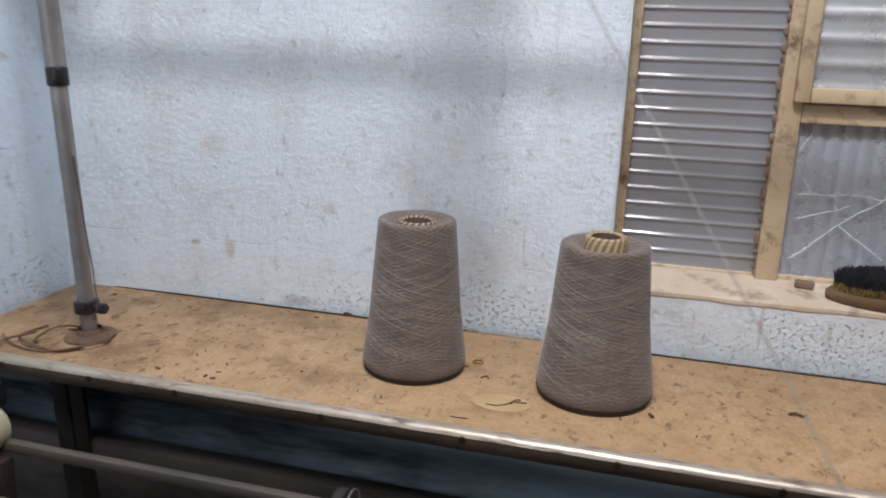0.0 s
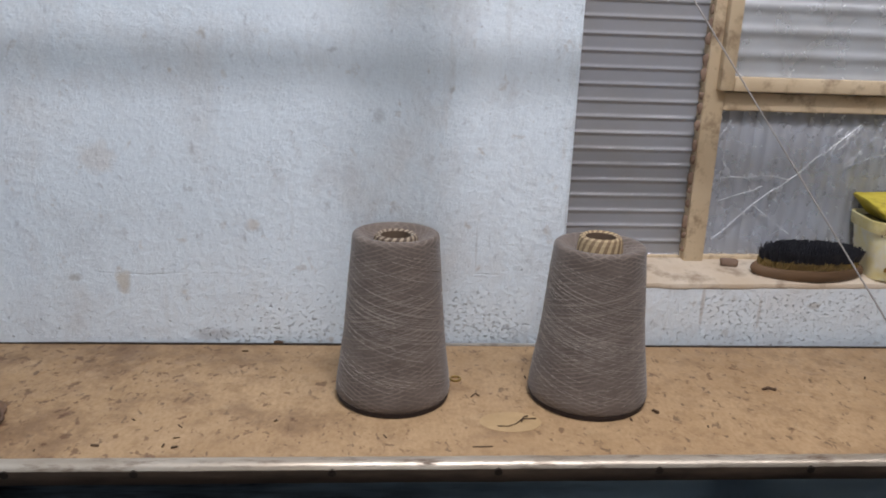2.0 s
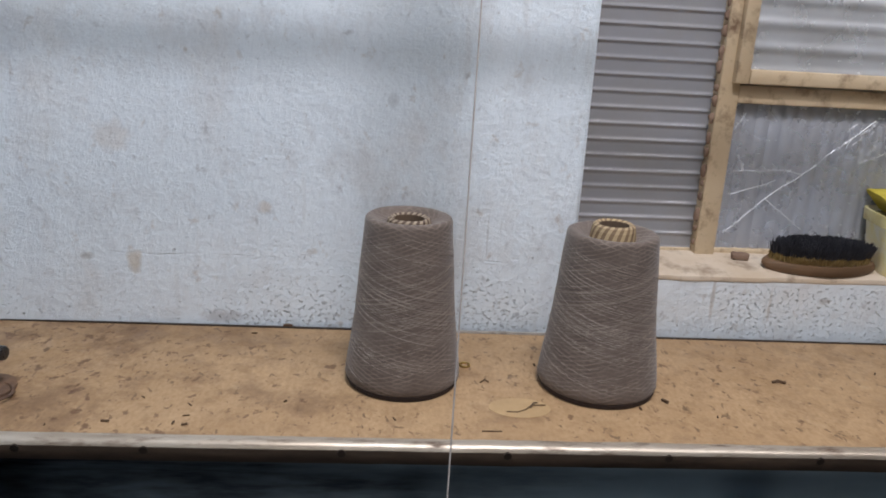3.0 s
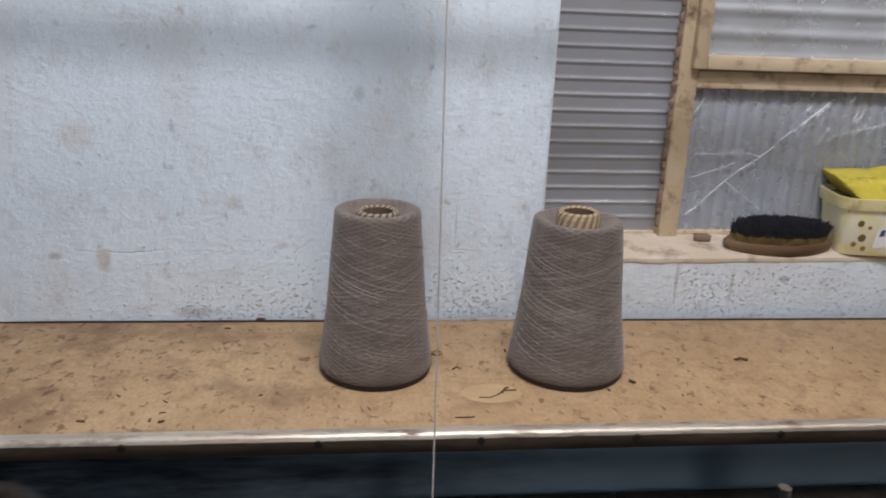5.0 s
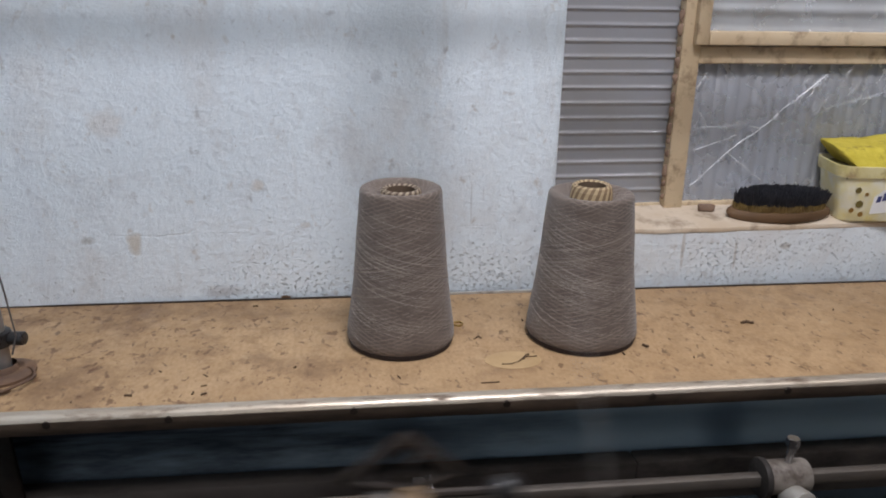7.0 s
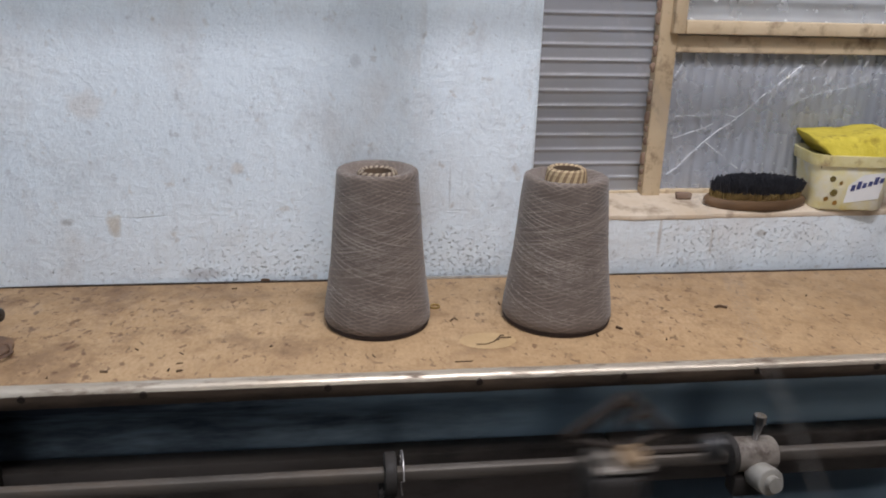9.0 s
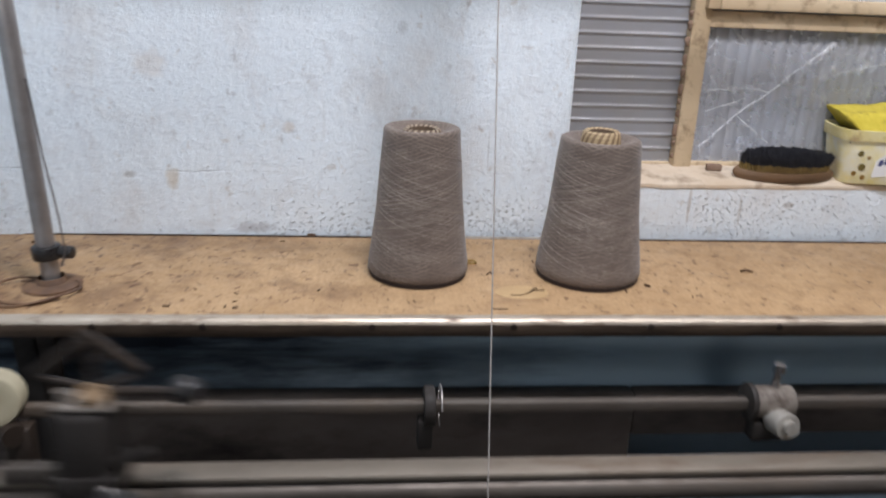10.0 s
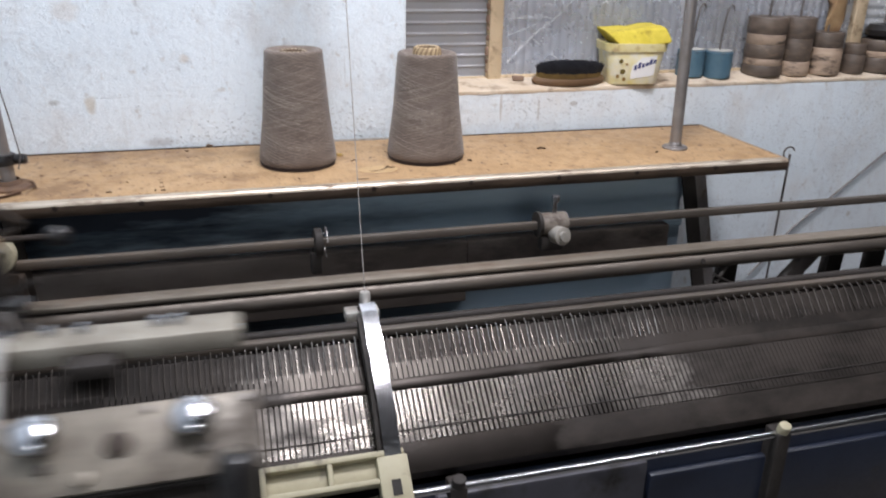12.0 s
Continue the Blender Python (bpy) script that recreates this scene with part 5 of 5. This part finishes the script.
    for x in (-0.060, 0.375):
        g = part("grip", lathe([(0, -0.04), (0.014, -0.04), (0.020, -0.02), (0.0245, 0.02), (0.0255, 0.06), (0.024, 0.084), (0.019, 0.095), (0.010, 0.099), (0, 0.100)], 24, pose(x, yb + 0.006, zb + 0.010, 0, 0, 0)), BAKELITE, t, "black turned grip")
        part("grip_pin", lathe([(0, 0.1002), (0.008, 0.0998), (0.007, 0.1025), (0, 0.103)], 14, pose(x, yb + 0.006, zb + 0.010)), CAST, g)
    # post that rides on the guide rails, with a diamond wire guide and ball lever
    py = -0.480
    post_body = joined(box(-0.027, 0.023, py - 0.025, py + 0.026, 1.010, 1.099, 0.010, 3), box(-0.031, 0.027, py - 0.028, py + 0.027, 1.010, 1.034, 0.004))
    gp = whole_part("guide_post", post_body, DARK, t, "black oily guide post on the rails")
    whole_part("post_cap", joined(box(-0.022, 0.026, py - 0.022, py + 0.020, 1.099, 1.105, 0.003), rod((-0.014, py - 0.010, 1.104), (-0.014, py - 0.010, 1.115), 0.006, 10)), CLAMP, gp, "worn cap plate with bolt")
    whole_part("guide_pulley", lathe([(0, 0), (0.011, 0), (0.0125, 0.003), (0.0095, 0.006), (0.0125, 0.009), (0.011, 0.012), (0.008, 0.012), (0.007, 0.008), (0, 0.008)], 22, pose(0.010, py - 0.010, 1.105, 12, 4, 0)), TUBE_TAN, gp, "tan yarn pulley on the post")
    whole_part("post_foot", joined(box(-0.015, 0.055, -0.545, -0.505, 0.985, 1.006, 0.004), rod((0.018, -0.505, 1.02), (0.045, -0.560, 0.985), 0.008, 10)), STEEL, t)
    strap = [((-0.002, 1.168), (-0.056, 1.126), (-0.051, 1.119), (-0.002, 1.157)), ((-0.0018, 1.1685), (-0.0018, 1.1575), (0.038, 1.123), (0.044, 1.129)),
             ((-0.056, 1.1255), (-0.050, 1.1185), (-0.004, 1.107), (-0.006, 1.114)), ((0.0435, 1.1285), (0.004, 1.114), (0.004, 1.107), (0.039, 1.1215))]
    loop = joined(*[slab(q, 0.008, 0.0015, pose(0.008, py + 0.002, 0)) for q in strap], rod((0.006, py + 0.002, 1.108), (0.006, py + 0.002, 1.158), 0.0028, 8), rod((0.006, py + 0.002, 1.136), (0.026, py + 0.002, 1.150), 0.0022, 8))
    whole_part("diamond_guide", loop, LOOP, gp, "dark diamond-shaped guide loop")
    lv = whole_part("ball_lever", rod((0.015, py - 0.004, 1.112), (0.080, py - 0.006, 1.113), 0.0042, 8), LOOP, gp)
    whole_part("ball", lathe([(0, -0.0135)] + [(0.0135 * math.sin(radians(k * 20)), -0.0135 * math.cos(radians(k * 20))) for k in range(1, 9)] + [(0, 0.0135)], 20, pose(0.091, py - 0.006, 1.113)), BAKELITE, lv, "glossy black ball")
    whole_part("side_lever", rod((0.018, py - 0.01, 1.035), (0.058, py - 0.02, 1.060), 0.005, 8), DARK, gp)
    whole_part("sweep_brush", box(-0.090, -0.032, -0.478, -0.462, 1.008, 1.026, 0.003), RAIL, gp)
    return t


carriage = build_carriage()


def build_feeder():
    """The yarn feeder: a polished bow on a cream casting; the carriage carries it between stops."""
    t = thing("yarn_feeder", "polished steel yarn feeder bow on a ribbed cream casting", "yarn feeder", MACH)
    sized = WORKS @ Matrix.Diagonal((VIEW_SCALE, 1, 1, 1))

    def bed(s, h):
        return -0.55 - s * math.cos(TH) - h * math.sin(TH), 0.935 - s * math.sin(TH) + h * math.cos(TH)

    def part(name, bm, mt, parent, label=""):
        bm.transform(sized)
        return whole_part(name, bm, mt, parent, label)
    bow = [(-0.500, 0.968), (-0.506, 0.986), (-0.520, 0.994), (-0.540, 0.990), (-0.600, 0.950), (-0.660, 0.898), (-0.672, 0.880), (-0.690, 0.862), (-0.694, 0.848)]
    outer = bow
    inner = [(y + 0.004, z - 0.006) for y, z in reversed(bow)]
    bm = extruded(outer + inner, -0.011, 0.011)
    part("bow", bm, CHROME, t, "mirror-bright curved bow")
    part("bow_side", extruded([(y + 0.006, z - 0.007) for y, z in outer[3:]] + [(y + 0.006, z - 0.03) for y, z in reversed(outer[3:7])], -0.017, -0.0115), DARK, t, "black inner edge of the bow")
    part("thread_eye", joined(rod((0, -0.505, 0.985), (0, -0.503, 1.004), 0.008, 12, bevel=0.002), box(-0.03, 0.02, -0.515, -0.490, 0.962, 0.978, 0.004)), PAD, t, "bright thread eye")
    y, z = bed(0.17, 0.022)
    m = pose(0, y, z) @ Matrix.Rotation(TH, 4, "X")
    c = part("casting", box(-0.165, -0.015, -0.015, 0.013, -0.018, -0.010, 0.001, m=m), CREAM, t, "cream ribbed casting")
    for nm, b in (("side_rib", (-0.165, 0.015, 0.012, 0.020, -0.018, 0.004)), ("side_rib", (-0.165, -0.015, -0.022, -0.0145, -0.018, 0.004)), ("cross_rib", (-0.085, -0.078, -0.0165, 0.0135, -0.0098, 0.003)),
                  ("end_rib", (-0.168, -0.1605, -0.021, 0.019, -0.0185, 0.0045)), ("foot_block", (-0.022, 0.018, -0.052, 0.0115, -0.0185, 0.006))):
        part(nm, box(*b, 0.002, m=m), CREAM, c)
    part("foot_slot", box(-0.008, 0.004, -0.040, -0.020, 0.0062, 0.0072, m=m), DARK, c)
    part("foot_shoe", box(-0.17, 0.014, -0.068, -0.053, -0.020, -0.006, 0.002, m=m), DARK, c)
    return t


feeder = build_feeder()
yarn_end = thing("yarn_strand", "taut taupe yarn strand running up from the feeder", "yarn", MACH)
_pts = [(0, 0, 0.002 + 1.0 * k / 40) for k in range(41)]
part("strand", tube_along(_pts, 0.0006, 6), STRAND, yarn_end)

# ---- needle bed pieces ----
PITCH = 0.0066
N_RIB = 253
_m = pose(0, *bed(0, 0)) @ Matrix.Rotation(TH, 4, "X")
_rib = mesh_of("rib", box(-0.0022, 0.0022, -0.131, -0.067, -0.0038, 0.0006, m=_m), RIB, smooth=False)
_bar_mesh = mesh_of("jack", box(-0.0024, 0.0024, -0.0515, -0.030, -0.004, -0.0004, m=_m), JACK, smooth=False)
_nd = joined(box(-0.0006, 0.0006, -0.036, 0.002, 0.0005, 0.0014, m=_m), box(-0.0006, 0.0006, 0.0005, 0.004, 0.0014, 0.0036, m=_m))
_up = tube_along([(0, -0.034, 0.0012), (0, -0.020, 0.0042), (0, -0.006, 0.0068), (0, 0.004, 0.0072), (0, 0.0075, 0.0052), (0, 0.0065, 0.0030)], 0.00075, 4)
_up.transform(_m)
_raised = mesh_of("butt_needle", _up, GLINT, smooth=False)
_needle = mesh_of("needle", _nd, RIB, smooth=False)
for _k in range(N_RIB):
    _x = -0.565 + PITCH * _k
    part("rib", _rib, RIB, machine, m=pose(_x, 0, 0))
    part("jack", _bar_mesh, RIB, machine, m=pose(_x, 0, 0))
    part("needle", _raised if _k % 2 else _needle, RIB, machine, m=pose(_x + PITCH / 2, 0, 0.0008 * math.sin(_k * 1.7)))


# ---- what moves ----
TURNS = (0.10, 1.05, 1.98, 2.90, 3.83, 4.75, 5.65, 6.54, 7.48, 8.36, 9.28)
RUNS = {   # where the carriage stands, tenth by tenth, on its last runs
    69: -0.100, 70: 0.016, 71: 0.120, 72: 0.216, 88: 0.030, 89: 0.136, 90: 0.240, 91: 0.321, 92: 0.366, 93: 0.385,
    94: 0.353, 95: 0.250, 96: 0.141, 97: 0.035, 98: -0.070, 99: -0.175, 100: -0.280, 101: -0.365, 102: -0.395, 103: -0.345,
    104: -0.237, 105: -0.138, 106: -0.041, 107: 0.065, 108: 0.173, 109: 0.254, 110: 0.318, 111: 0.373, 112: 0.392, 113: 0.345,
    114: 0.245, 115: 0.150, 116: 0.056, 117: -0.062, 118: -0.176, 119: -0.291, 120: -0.387}


def carriage_x(k):
    """The carriage's place along the bed at k tenths of a second."""
    if k in RUNS:
        return RUNS[k]
    t = max(k / 10, TURNS[0])
    for n, (a, b) in enumerate(zip(TURNS, TURNS[1:])):
        if a <= t <= b:
            f = math.cos(math.pi * (t - a) / (b - a))
            return 0.39 * (f if n % 2 == 0 else -f)
    return 0.39


def motions():
    rows_c, rows_f, rows_y = [], [], []
    xf = carriage_x(0) + 0.185
    guide = Vector((0.09, -0.30, SHELF + 0.70))
    for k in range(121):
        t, xc = k / 10, carriage_x(k)
        xf = max(0.040 + 0.031 * min(1.0, t / 7), min(max(xf, xc + 0.160), xc + 0.213))
        foot = Vector((xf, -0.626, 1.056))
        turn = (guide - foot).to_track_quat("Z", "Y").to_matrix().to_4x4()
        rows_c.append((t, MACH @ pose(xc, 0, 0)))
        rows_f.append((t, MACH @ pose(xf, 0, 0)))
        rows_y.append((t, MACH @ Matrix.Translation(foot) @ turn))
    walk(carriage, rows_c)
    walk(feeder, rows_f)
    walk(yarn_end, rows_y)


motions()
